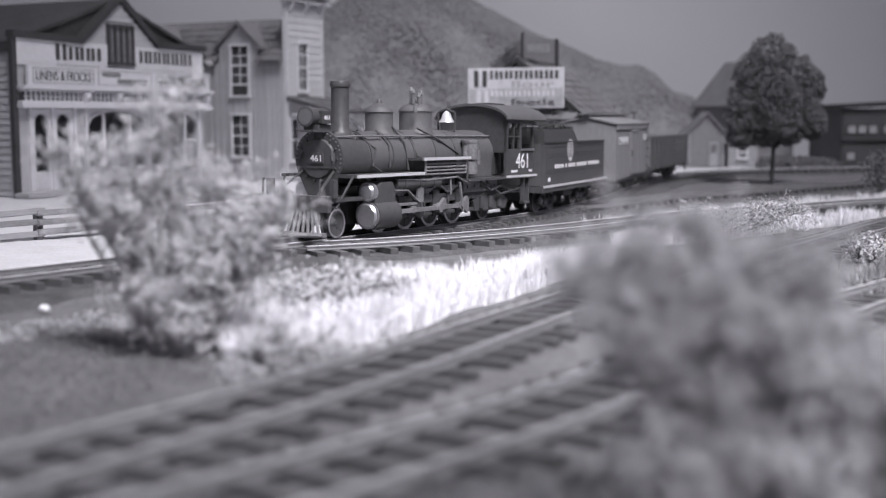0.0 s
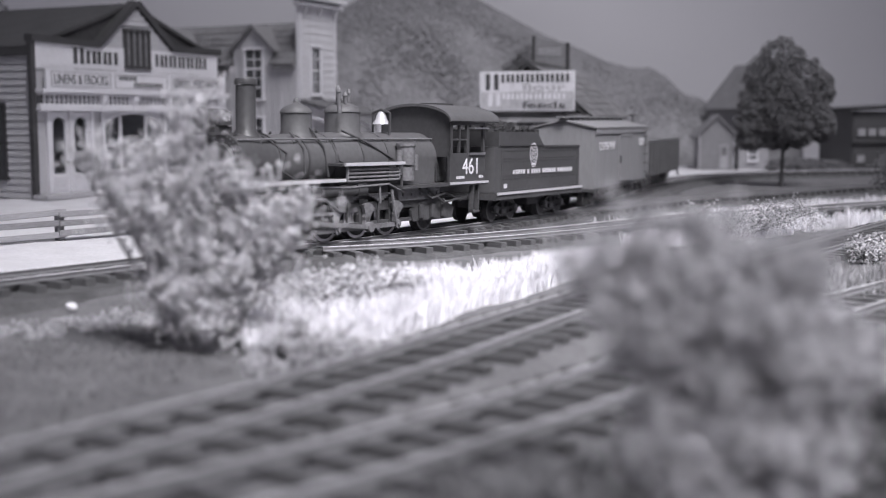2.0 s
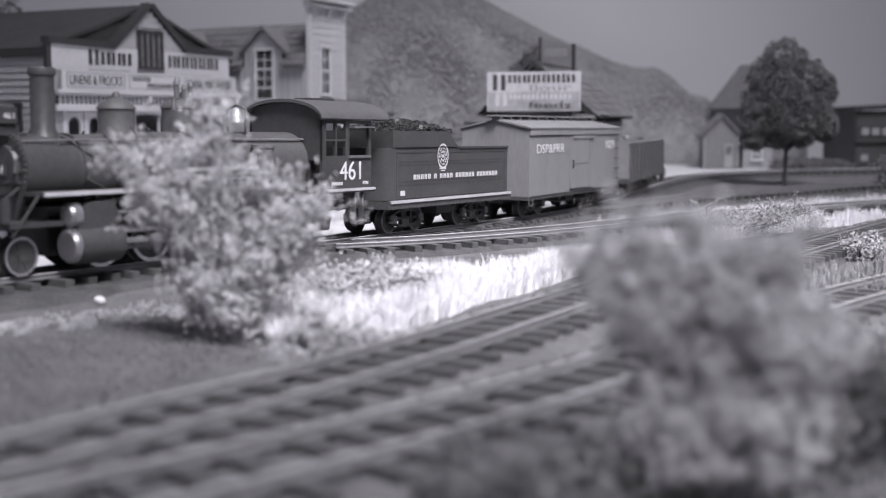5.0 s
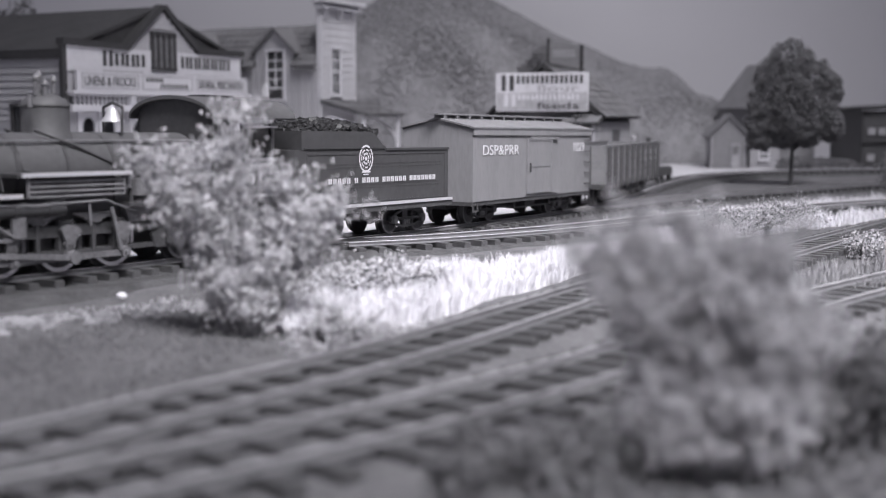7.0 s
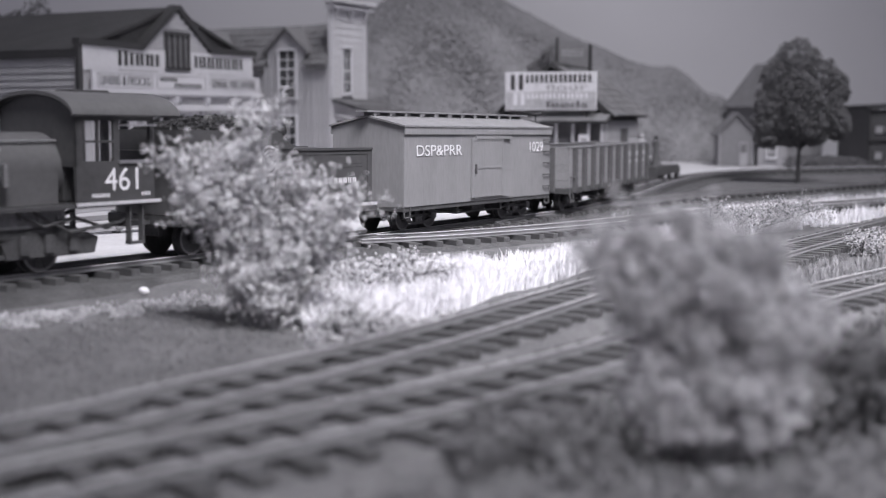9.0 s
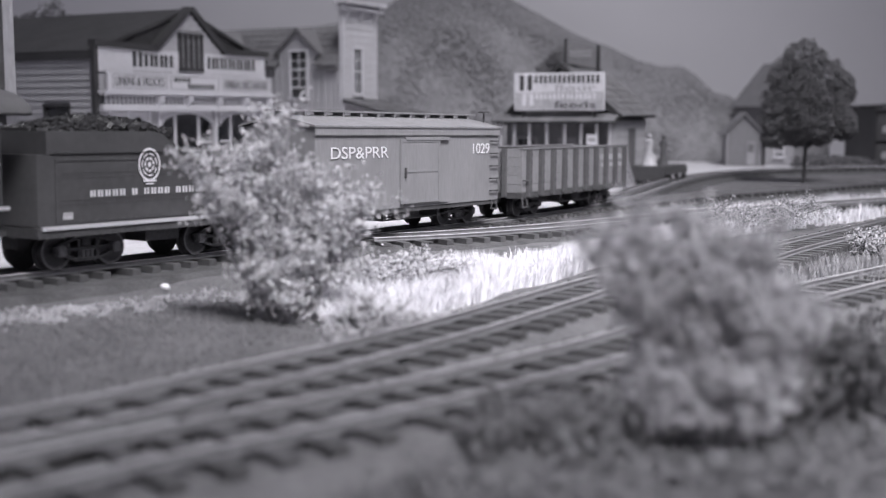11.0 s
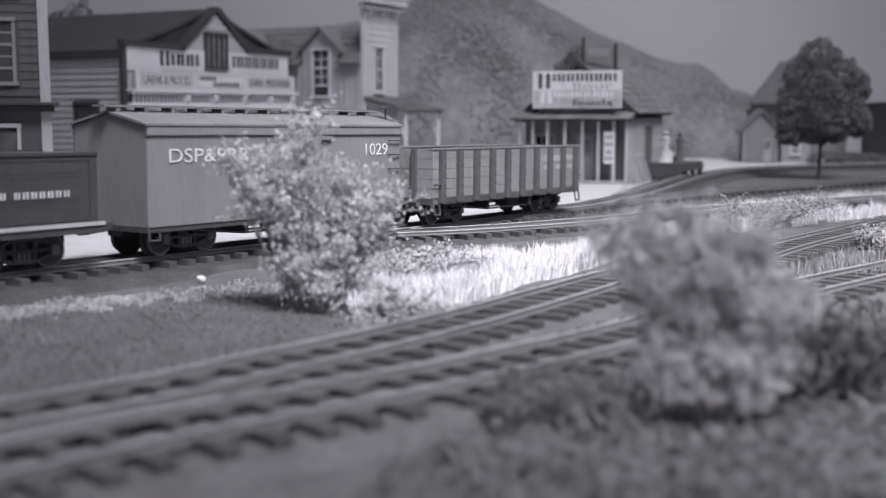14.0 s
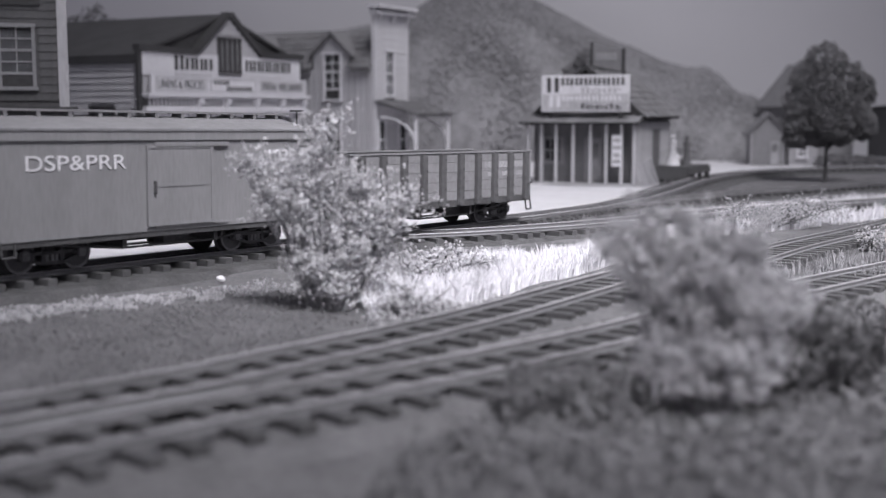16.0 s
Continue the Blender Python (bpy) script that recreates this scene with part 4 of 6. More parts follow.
# ---- buildings ----
def boards(parent, name, length, z0, z1, pitch, material, holes=(), at=(0, 0, 0), rz=0.0, upright=False, gable=None, lap=0.55):
    """Clapboards (or upright boards) as single pieces on a wall that runs along x from 0 to length and faces -y, split round holes
    of (x0, x1, z0, z1). gable: a function of z that gives the span (x0, x1) of the wall at that height."""
    cache = {}
    rot = Euler((0, 0, radians(rz)))
    span, end = ((z0, z1), length) if not upright else ((0.0, length), z1)
    n = max(1, round((span[1] - span[0]) / pitch))
    p = (span[1] - span[0]) / n
    for k in range(n):
        a = span[0] + k * p
        mid = a + p / 2
        if upright:
            runs, cuts = [(z0, z1)], [(h[2], h[3]) for h in holes if h[0] < mid < h[1]]
        else:
            runs, cuts = [gable(mid) if gable else (0.0, length)], [(h[0], h[1]) for h in holes if h[2] < mid < h[3]]
        for c0, c1 in cuts:
            runs = [r for lo, hi in runs for r in ((lo, min(hi, c0)), (max(lo, c1), hi)) if r[1] - r[0] > 0.3]
        for lo, hi in runs:
            key = round(hi - lo, 1)
            if key not in cache:
                bm = bmesh.new()
                if upright:
                    box(bm, 0.1, p - 0.1, -0.35, 0.1, 0, hi - lo)
                    box(bm, -0.35, 0.35, -0.75, 0.1, 0, hi - lo)
                else:
                    prism(bm, [(0.15, 0.0), (-lap, 0.0), (-0.18, p - 0.05), (0.15, p - 0.05)], "x", 0, hi - lo)
                cache[key] = mesh_of(bm, material)
            o = bpy.data.objects.new(name, cache[key])
            scene.collection.objects.link(o)
            o.parent = parent
            local = Vector((a, 0, lo)) if upright else Vector((lo, 0, a))
            o.location = (Vector(at) + rot.to_matrix() @ local) * MM
            o.rotation_euler = rot


def sash(parent, x0, x1, z0, z1, at=(0, 0, 0), rz=0.0, cols=2, rows=4, frame_mat=None, open_low=0.0, sill=True, back=True):
    """A sash window in a wall facing -y: casing, bars, sill, panes and a dark panel that stands for the unlit room."""
    rot = Matrix.Translation([v * MM for v in at]) @ Euler((0, 0, radians(rz))).to_matrix().to_4x4()
    fm = frame_mat or M_TRIM

    def put(name, bm, m, par, label=""):
        o = part(name, bm, m, par, label)
        o.matrix_basis = rot if par is parent else Matrix()
        return o

    c = 1.3
    bm = bmesh.new()
    box(bm, x0 - c, x0, -1.3, 0.6, z0, z1)
    box(bm, x1, x1 + c, -1.3, 0.6, z0, z1)
    box(bm, x0 - c - 0.3, x1 + c + 0.3, -1.6, 0.6, z1, z1 + c + 0.2)
    w = put("window", bm, fm, parent)
    if sill:
        bm = bmesh.new()
        box(bm, x0 - c - 0.6, x1 + c + 0.6, -2.0, 0.6, z0 - 1.4, z0)
        put("sill", bm, fm, w)
    bm = bmesh.new()
    zb = z0 + (z1 - z0) * open_low
    for k in range(1, cols):
        x = x0 + (x1 - x0) * k / cols
        box(bm, x - 0.3, x + 0.3, -0.5, 0.2, zb, z1)
        put("glazing_bar", bm, fm, w)
        bm = bmesh.new()
    for k in range(0, rows):
        z = zb + (z1 - zb) * k / rows
        hw = 0.55 if k in (0, rows // 2) else 0.3
        box(bm, x0, x1, -0.55, 0.2, z - hw + 0.1, z + hw + 0.1)
        put("sash_rail", bm, fm, w)
        bm = bmesh.new()
    bm = bmesh.new()
    box(bm, x0, x1, -0.34, -0.24, zb, z1)
    put("pane", bm, M_GLASS, w).visible_shadow = False
    # Dark panel on the solid wall imitates the unlit room behind the glass.
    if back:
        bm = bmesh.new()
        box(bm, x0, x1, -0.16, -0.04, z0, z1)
        put("room_shade_panel", bm, M_ROOMSHADE, w)
    return w


def shingles(parent, material, origin, along, up, length, rise, pitch=5.5, width=7.0, seed=1, trim=None):
    """Rows of thick shingle strips on a roof slope. along and up are unit directions; trim gives the span at a height up the slope."""
    rng = random.Random(seed)
    o3, a3, u3 = Vector(origin), Vector(along).normalized(), Vector(up).normalized()
    n3 = a3.cross(u3)
    if n3.z < 0:
        n3 = -n3
    rows = max(1, int(rise / pitch))
    shapes = []
    for k in range(5):
        bm = bmesh.new()
        w, h = width + rng.uniform(-0.3, 0.3), pitch * 1.25 + rng.uniform(-0.5, 0.5)
        prism(bm, [(0, 0.0), (0, 0.75), (h, 0.25), (h, 0.0)], "x", 0.08, w - 0.08)
        shapes.append(mesh_of(bm, material))
    basis = Matrix((a3, u3, n3)).transposed().to_4x4()
    for r in range(rows):
        lo, hi = trim(r * pitch) if trim else (0.0, length)
        x = lo + rng.uniform(-width * 0.6, 0)
        while x < hi - 0.5:
            o = bpy.data.objects.new("shingle", rng.choice(shapes))
            scene.collection.objects.link(o)
            o.parent = parent
            m = basis.copy()
            m.translation = (o3 + a3 * max(x, lo - 1) + u3 * (r * pitch + rng.uniform(-0.5, 0.2)) + n3 * rng.uniform(0.1, 0.4)) * MM
            o.matrix_basis = m
            x += width


def build_store():
    """The long white general store with its false front."""
    t = thing("general_store", "white clapboard general store with dark roof and lettered false front", "store", spot(-179.4, 579.5, -1.7, 62))
    W, D = 138.0, 132.0
    top = lambda z: (0.0, W) if z < 74 else (43 + (z - 72) * 1.22, 99 - (z - 72) * 1.22)
    # front wall in pieces round its openings
    bm = bmesh.new()
    box(bm, 0, W, 0, 2.4, 47, 74)
    prism(bm, [(43, 73.9), (99, 73.9), (71, 95)], "y", 0, 2.4)
    front = part("front_wall", bm, M_WHITE, t)
    for name, x0, x1, z0, z1 in (("pier", 0, 7, 0, 47), ("pier", 36.6, 44, 0, 47), ("pier", 89, 93.5, 0, 47), ("pier", 132, W, 0, 47), ("lintel", 7, 36.6, 41, 47), ("lintel", 44, 89, 41, 47), ("lintel", 93.5, 132, 41, 47), ("stall_riser", 44, 89, 0, 11), ("stall_riser", 93.5, 132, 0, 11)):
        bm = bmesh.new()
        box(bm, x0, x1, 0, 2.4, z0, z1)
        part(name, bm, M_WHITE, front)
    boards(t, "clapboard", W, 74.3, 94, 2.7, M_WHITE, holes=[(60, 81, 60, 84.5)], at=(0, 0, 0), gable=lambda z: (43 + (z - 73.5) * 1.3, 99 - (z - 73.5) * 1.3))
    bm = bmesh.new()
    box(bm, 0.5, W - 0.5, -0.8, 0, 61.5, 73.8)
    part("sign_band", bm, M_TRIM, front, "broad white sign band")
    # dark trim along the top edge
    bm = bmesh.new()
    for a, b in (((-2, 74), (43, 73)), ((43, 73), (71, 96)), ((71, 96), (99, 74)), ((99, 74), (W + 2, 74))):
        d = Vector((b[0] - a[0], b[1] - a[1])).normalized()
        nrm = Vector((-d.y, d.x))
        if nrm.y < 0:
            nrm = -nrm
        p = [(a[0], a[1]), (b[0], b[1]), (b[0] + nrm.x * 3.2, b[1] + nrm.y * 3.2), (a[0] + nrm.x * 3.2, a[1] + nrm.y * 3.2)]
        prism(bm, p, "y", -2.2, 2.8)
    box(bm, -2.4, 0.4, -1.4, 1.0, 0, 74)
    part("dark_trim", bm, M_DARKTRIM, front)
    # loft opening with upright slats
    bm = bmesh.new()
    box(bm, 61, 80, -1.2, 0, 63.5, 84)
    loft = part("loft_door", bm, M_INTERIOR, front, "dark slatted loft door")
    bm = bmesh.new()
    for x in (61, 65.4, 69.8, 74.2, 78.6):
        box(bm, x, x + 1.4, -2.2, -1.2, 63.5, 84)
    for z in (63.5, 82.4):
        box(bm, 60.4, 80.6, -2.0, -1.2, z, z + 1.6)
    part("slatted_grille", bm, M_DARKTRIM, loft)
    # writing: the shop's name as plain bars, the trade boards in letters
    bm = bmesh.new()
    bars(bm, 1, 25.5, 33.5, -1.2, -0.7, 64.6, 72.4, gap=0.16)
    bars(bm, 3, 34.2, 57, -1.2, -0.7, 65, 71.2, gap=0.16)
    part("lettering", bm, M_SIGNINK, front, "bold dark shop lettering as bars")
    bm = bmesh.new()
    bars(bm, 6, 85, 128.5, -1.2, -0.7, 65.4, 71.8, gap=0.18)
    part("lettering", bm, M_SIGNINK, front, "bold dark shop lettering as bars")
    bm = bmesh.new()
    bars(bm, 8, 26, 56, -1.0, -0.7, 61.7, 62.6)
    bars(bm, 7, 88, 122, -1.0, -0.7, 61.7, 62.4)
    part("lettering", bm, M_SIGNMID, front)
    bm = bmesh.new()
    box(bm, 4, W + 1, -4.2, -2.8, 51.8, 61.4)
    board = part("trade_board", bm, M_TRIM, t, "long white trade board")
    for x0, x1 in ((7, 47), (50, 90), (93, 137)):
        bm = bmesh.new()
        for a, b, c, d in ((x0, x1, 53.2, 53.6), (x0, x1, 60.0, 60.4), (x0, x0 + 0.5, 53.2, 60.4), (x1 - 0.5, x1, 53.2, 60.4)):
            box(bm, a, b, -4.5, -4.2, c, d)
        part("board_edge", bm, M_SIGNMID, board)
    lettering("LINENS & FROCKS", 4.6, 36, board, m=M_SIGNINK, at=(27, -4.3, 56.8), depth=0.3)
    lettering("GENERAL MERCHANDISE", 4.6, 40, board, m=M_SIGNINK, at=(115, -4.3, 56.8), depth=0.3)
    bm = bmesh.new()
    bars(bm, 4, 53, 67, -4.5, -4.2, 57.2, 59.4)
    bars(bm, 6, 64, 87, -4.5, -4.2, 54.0, 56.4)
    part("lettering", bm, M_SIGNINK, board)
    # cornice: ledge, lattice, brackets
    bm = bmesh.new()
    box(bm, -0.5, W + 3, -6.4, 0, 50.2, 51.8)
    box(bm, 0, W + 2, -4.6, 0, 49.2, 50.2)
    box(bm, 0, W + 2, -4.4, 0, 43.0, 45.0)
    box(bm, -0.5, W + 3, -5.2, 0, 41.6, 43.0)
    cor = part("cornice", bm, M_TRIM, t, "white moulded cornice", bevel=0.25)
    bm = bmesh.new()
    box(bm, 2, W, -2.6, -2.2, 45, 49.2)
    part("cornice_back", bm, M_INTERIOR, cor)
    bm = bmesh.new()
    for k in range(44):
        box(bm, 3 + k * 3.05, 3.9 + k * 3.05, -3.4, -2.6, 45, 49.2)
    box(bm, 2, W, -3.3, -2.6, 46.8, 47.3)
    part("lattice", bm, M_TRIM, cor)
    for x in (41, 64, 90, 114, 136):
        bm = bmesh.new()
        prism(bm, [(-1, 49.4), (-6.6, 49.4), (-6.4, 46.8), (-4.6, 44.4), (-5.0, 42.2), (-1, 41.6)], "x", x - 1.7, x + 1.7)
        part("bracket", bm, M_TRIM, cor, bevel=0.4)
    # doors
    for x0, x1 in ((8.4, 21.2), (22.6, 35.4)):
        bm = bmesh.new()
        m = 2.2
        box(bm, x0, x0 + m, -0.6, 0.8, 2.4, 41)
        box(bm, x1 - m, x1, -0.6, 0.8, 2.4, 41)
        box(bm, x0 + m, x1 - m, -0.6, 0.8, 2.4, 11.5)
        c = (x0 + x1) / 2
        r = (x1 - x0) / 2 - m
        arch = [(c + r * math.cos(a), 34.5 + r * 1.0 * math.sin(a)) for a in np.linspace(0, math.pi, 13)]
        for a, b in zip(arch, arch[1:]):
            prism(bm, [a, (a[0], 41), (b[0], 41), b], "y", -0.6, 0.8)
        door = part("door", bm, M_TRIM, t, "white arched glazed door")
        bm = bmesh.new()
        for z in (3.8, 5.8, 7.8, 9.6):
            box(bm, x0 + m - 0.4, x1 - m + 0.4, -1.0, -0.6, z, z + 0.7)
        part("panel", bm, M_TRIM, door)
        bm = bmesh.new()
        box(bm, x0 + m, x1 - m, 0.3, 0.5, 11.5, 40)
        part("pane", bm, M_GLASS, door).visible_shadow = False
        bm = bmesh.new()
        box(bm, x1 - 2.0 if x0 < 10 else x0 + 1.2, x1 - 1.2 if x0 < 10 else x0 + 2.0, -1.3, -0.6, 16, 17.2)
        part("handle", bm, M_DARKTRIM, door)
    for x in (7.2, 21.3, 36.0, 43.8, 90.5, 132.5):
        bm = bmesh.new()
        box(bm, x - 0.6, x + 1.2, -1.6, 0, 2.4, 41.6)
        part("pilaster", bm, M_TRIM, t)
    # arched display windows
    for x0, x1 in ((46, 88), (95, 131)):
        bm = bmesh.new()
        c, r = (x0 + x1) / 2, (x1 - x0) / 2
        arch = [(c + r * math.cos(a), 33.5 + 6.8 * math.sin(a)) for a in np.linspace(0, math.pi, 17)]
        for a, b in zip(arch, arch[1:]):
            prism(bm, [a, (a[0], 41.5), (b[0], 41.5), b], "y", -0.4, 0.8)
            prism(bm, [a, (a[0] , a[1] + 1.2), (b[0], b[1] + 1.2), b], "y", -1.4, -0.4)
        box(bm, x0 - 1, x1 + 1, -1.8, 0.8, 10.6, 12.2)
        win = part("window", bm, M_TRIM, t, "arched white display window")
        bm = bmesh.new()
        for f in (0.27, 0.73):
            x = x0 + (x1 - x0) * f
            box(bm, x - 0.7, x + 0.7, -0.6, 0.4, 12, 39)
        for xa, xb in ((x0, x0 + (x1 - x0) * 0.27), (x0 + (x1 - x0) * 0.73, x1)):
            box(bm, xa, xb, -0.5, 0.3, 24, 25)
        part("mullion", bm, M_TRIM, win)
        bm = bmesh.new()
        box(bm, x0, x1, 0.4, 0.6, 12, 40.3)
        part("pane", bm, M_GLASS, win).visible_shadow = False
    # boardwalk plinth
    bm = bmesh.new()
    box(bm, -3, W + 4, -9, 0.0, 0.0, 2.3)
    part("boardwalk", bm, M_GREYWOOD, t, "weathered boardwalk", bevel=0.3)
    # side walls, room, roof
    bm = bmesh.new()
    box(bm, 0, 2, 2.4, D, 0, 71)
    box(bm, W - 2, W, 2.4, D, 0, 71)
    box(bm, 2, W - 2, D - 2, D, 0, 71)
    box(bm, 2, W - 2, 34, 35, 0, 60)
    part("wall", bm, M_WHITE, t)
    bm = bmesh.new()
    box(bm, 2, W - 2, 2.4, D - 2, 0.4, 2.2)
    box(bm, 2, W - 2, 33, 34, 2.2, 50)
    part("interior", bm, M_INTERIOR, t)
    boards(t, "clapboard", D, 0.5, 70.5, 3.4, M_WHITE, holes=[(96.5, 113.5, 8, 46), (56.5, 73.5, 8, 46)], at=(0, D, 0), rz=-90, lap=0.9)
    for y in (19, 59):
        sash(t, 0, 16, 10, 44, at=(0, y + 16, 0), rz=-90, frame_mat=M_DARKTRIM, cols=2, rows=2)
    bm = bmesh.new()
    for s in (-1, 1):
        prism(bm, [(71, 95.5), (71 + s * 73, 70), (71 + s * 73, 71.8), (71, 97.6)], "y", 1.5, D + 3)
    part("roof", bm, M_ROOFDARK, t, "dark tar-paper gable roof")
    bm = bmesh.new()
    prism(bm, [(0, 71), (W, 71), (71, 95.6)], "y", 3, 4.5)
    part("attic_gable", bm, M_ROOFDARK, t)
    bm = bmesh.new()
    box(bm, -2.2, 0.2, 0, D + 2, 67.5, 71)
    part("eave_board", bm, M_DARKTRIM, t)
    bm = bmesh.new()
    prism(bm, [(2, 71), (W - 2, 71), (71, 95.5)], "y", D - 2, D)
    part("gable_back", bm, M_WHITE, t)
    return t


def shop_figure(x, y, z, h, rz, label, dark=False):
    """A small painted figure, plain in form."""
    bm = bmesh.new()
    lathe(bm, (0, 0, 0), [(h * (0.16 if dark else 0.26), 0), (h * (0.15 if dark else 0.22), h * 0.1), (h * 0.09, h * 0.52), (h * 0.13, h * 0.68), (h * 0.12, h * 0.8), (h * 0.04, h * 0.84), (h * 0.075, h * 0.88), (h * 0.08, h * 0.95), (h * 0.03, h)], 12)
    single("figurine", bm, M_FIGDARK if dark else M_FIGURE, label, "figurine", spot(x, y, z, rz), smooth=True)


def build_annex():
    """Board-sided house with dormers behind a tall clapboard false front."""
    t = thing("false_front_house", "grey board house with shingled dormers and tall cream false front", "house", spot(-69.4, 725.2, -1.9, 62))
    W, D = 39.0, 116.0
    bm = bmesh.new()
    box(bm, 0, W, 0, 2, 0, 108)
    fw = part("false_front", bm, M_CREAM, t)
    boards(t, "clapboard", W, 50, 106, 4.2, M_CREAM, holes=[(10, 22, 52, 82)])
    bm = bmesh.new()
    box(bm, -0.6, 0.4, -0.9, 2.6, 0, 108)
    box(bm, W - 1.4, W + 0.4, -0.9, 2.6, 0, 108)
    box(bm, -2, W + 2, -2.0, 3, 106, 108)
    box(bm, -4, W + 5, -6, 4, 108, 110.4)
    box(bm, -3, W + 4, -4.4, 3, 104.5, 106)
    part("cornice", bm, M_CREAM, fw, "cream cornice cap", bevel=0.3)
    for x in (3, 19.5, 36):
        bm = bmesh.new()
        prism(bm, [(0, 105), (-3.6, 105), (-3.0, 102), (-1, 98.5), (0, 98.5)], "x", x - 1, x + 1)
        part("bracket", bm, M_CREAM, fw)
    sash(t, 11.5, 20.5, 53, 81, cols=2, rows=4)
    # ground floor of the front: door, posts
    bm = bmesh.new()
    box(bm, 13, 25, -0.8, 0, 2, 34)
    part("door", bm, M_GREYWOOD, t)
    sash(t, 3, 10, 12, 36, cols=1, rows=2)
    sash(t, 28, 36, 12, 36, cols=1, rows=2)
    # porch roof with shingles, posts and curved braces
    bm = bmesh.new()
    prism(bm, [(0, 47.5), (-32, 39.5), (-32, 40.7), (0, 49)], "x", -1, W + 6)
    porch = part("porch_roof", bm, M_SHINGLE, t)
    shingles(t, M_SHINGLE, (-1, -33, 40.6), (1, 0, 0), (0, 32, 8.3), W + 7, 33, 5.5, 5.5, 3)
    for x in (1, W + 3):
        bm = bmesh.new()
        box(bm, x - 0.9, x + 0.9, -30.5, -28.7, 0, 40)
        post = part("porch_post", bm, M_TRIM, t)
        bm = bmesh.new()
        arc = [(-29 + 26 * (1 - math.cos(a)), 22 + 17 * math.sin(a)) for a in np.linspace(0, math.pi / 2, 10)]
        for a, b in zip(arc, arc[1:]):
            cyl(bm, (x, a[0], a[1]), (x, b[0], b[1]), 0.8, seg=6)
        part("curved_brace", bm, M_TRIM, post, "curved white porch brace")
    bm = bmesh.new()
    box(bm, -2, W + 5, -33, 0, 0, 2)
    part("porch_floor", bm, M_GREYWOOD, t)
    # long side wall
    bm = bmesh.new()
    box(bm, 0.6, 2.4, 2, D, 0, 70)
    box(bm, W - 2, W, 2, D, 0, 70)
    box(bm, 2.4, W - 2, D - 2, D, 0, 70)
    for y in (20, 80):
        prism(bm, [(y, 70), (y + 28, 70), (y + 28, 80), (y + 14, 92), (y, 80)], "x", 0.6, 2.4)
        box(bm, 2.4, 20, y, y + 1.5, 70, 80)
        box(bm, 2.4, 20, y + 26.5, y + 28, 70, 80)
    part("side_wall", bm, M_GREYWOOD, t)
    boards(t, "board", D, 0, 70, 4.6, M_GREYWOOD, holes=[(116 - 41, 116 - 26, 48, 82), (116 - 41, 116 - 26, 12, 40)], at=(0.6, D, 0), rz=-90, upright=True)
    for y in (20, 80):
        boards(t, "board", 28, 70, 80, 4.6, M_GREYWOOD, holes=[(5, 22, 48, 82)], at=(0.6, y + 28, 0), rz=-90, upright=True)
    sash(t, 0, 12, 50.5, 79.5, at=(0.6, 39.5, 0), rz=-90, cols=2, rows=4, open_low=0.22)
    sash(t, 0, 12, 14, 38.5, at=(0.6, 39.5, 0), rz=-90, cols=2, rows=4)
    # roof: two slopes and two dormers, shingled
    bm = bmesh.new()
    prism(bm, [(9, 81.3), (20, 94), (W + 2, 69), (W + 2, 71), (20, 96.5), (9, 83.8)], "y", 2.5, D + 2)
    for a, b in ((2.5, 18), (50, 78), (110, D + 2)):
        prism(bm, [(-3, 67.5), (9, 81.3), (9, 83.8), (-3, 70)], "y", a, b)
    part("roof", bm, M_SHINGLE, t)
    up = Vector((23, 0, 26.5)).normalized()
    for a, b in ((3, 18), (50, 78), (110, D + 2)):
        shingles(t, M_SHINGLE, (-3, a, 70.2), (0, 1, 0), up, b - a, 16, 5.2, 6.0, int(a))
    shingles(t, M_SHINGLE, (8, 3, 82.9), (0, 1, 0), up, D - 1, 17, 5.2, 6.0, 77)
    for y in (20, 80):
        for s in (-1, 1):
            bm = bmesh.new()
            prism(bm, [(y + 14, 92.5), (y + 14 + s * 17.5, 77), (y + 14 + s * 17.5, 79), (y + 14, 95)], "x", -2.4, 19)
            part("dormer_roof", bm, M_SHINGLE, t, bevel=0.2)
    return t


def build_dark_house():
    """Dark two-storey house beside the store."""
    t = thing("dark_house", "dark clapboard two-storey house with pale sash windows", "house", spot(-166, 432, 0.8, 20))
    bm = bmesh.new()
    box(bm, -110, 0, 0, 60, 0, 92)
    part("wall", bm, M_DARKWOOD, t)
    boards(t, "clapboard", 110, 44, 92, 3.2, M_DARKWOOD, holes=[(110 - 26, 110 - 10, 47, 74)], at=(-110, 0, 0))
    sash(t, -24, -12.6, 49.5, 72.5, cols=2, rows=4, open_low=0.22, frame_mat=M_SHEDDOOR)
    bm = bmesh.new()
    box(bm, -3, 0.8, -1.2, 0, 0, 92)
    part("corner_board", bm, M_GREYWOOD, t)
    bm = bmesh.new()
    box(bm, -110, 4, -8, 0, 40.4, 41.6)
    box(bm, -110, 2, -5, 0, 38, 40.4)
    part("ledge", bm, M_DARKTRIM, t, bevel=0.3)
    bm = bmesh.new()
    box(bm, -40, -9, -1.4, 0, 81, 90)
    sg = part("sign_board", bm, M_DARKTRIM, t)
    lettering("& GRILL", 3.4, 13, sg, m=M_SIGNPAPER, at=(-18, -1.5, 85), depth=0.2)
    sash(t, -30, -12, 8, 32, cols=2, rows=2, frame_mat=M_GREYWOOD)
    bm = bmesh.new()
    prism(bm, [(-112, 92), (2, 92), (2, 94), (-112, 94)], "y", -3, 62)
    part("roof", bm, M_ROOFDARK, t)


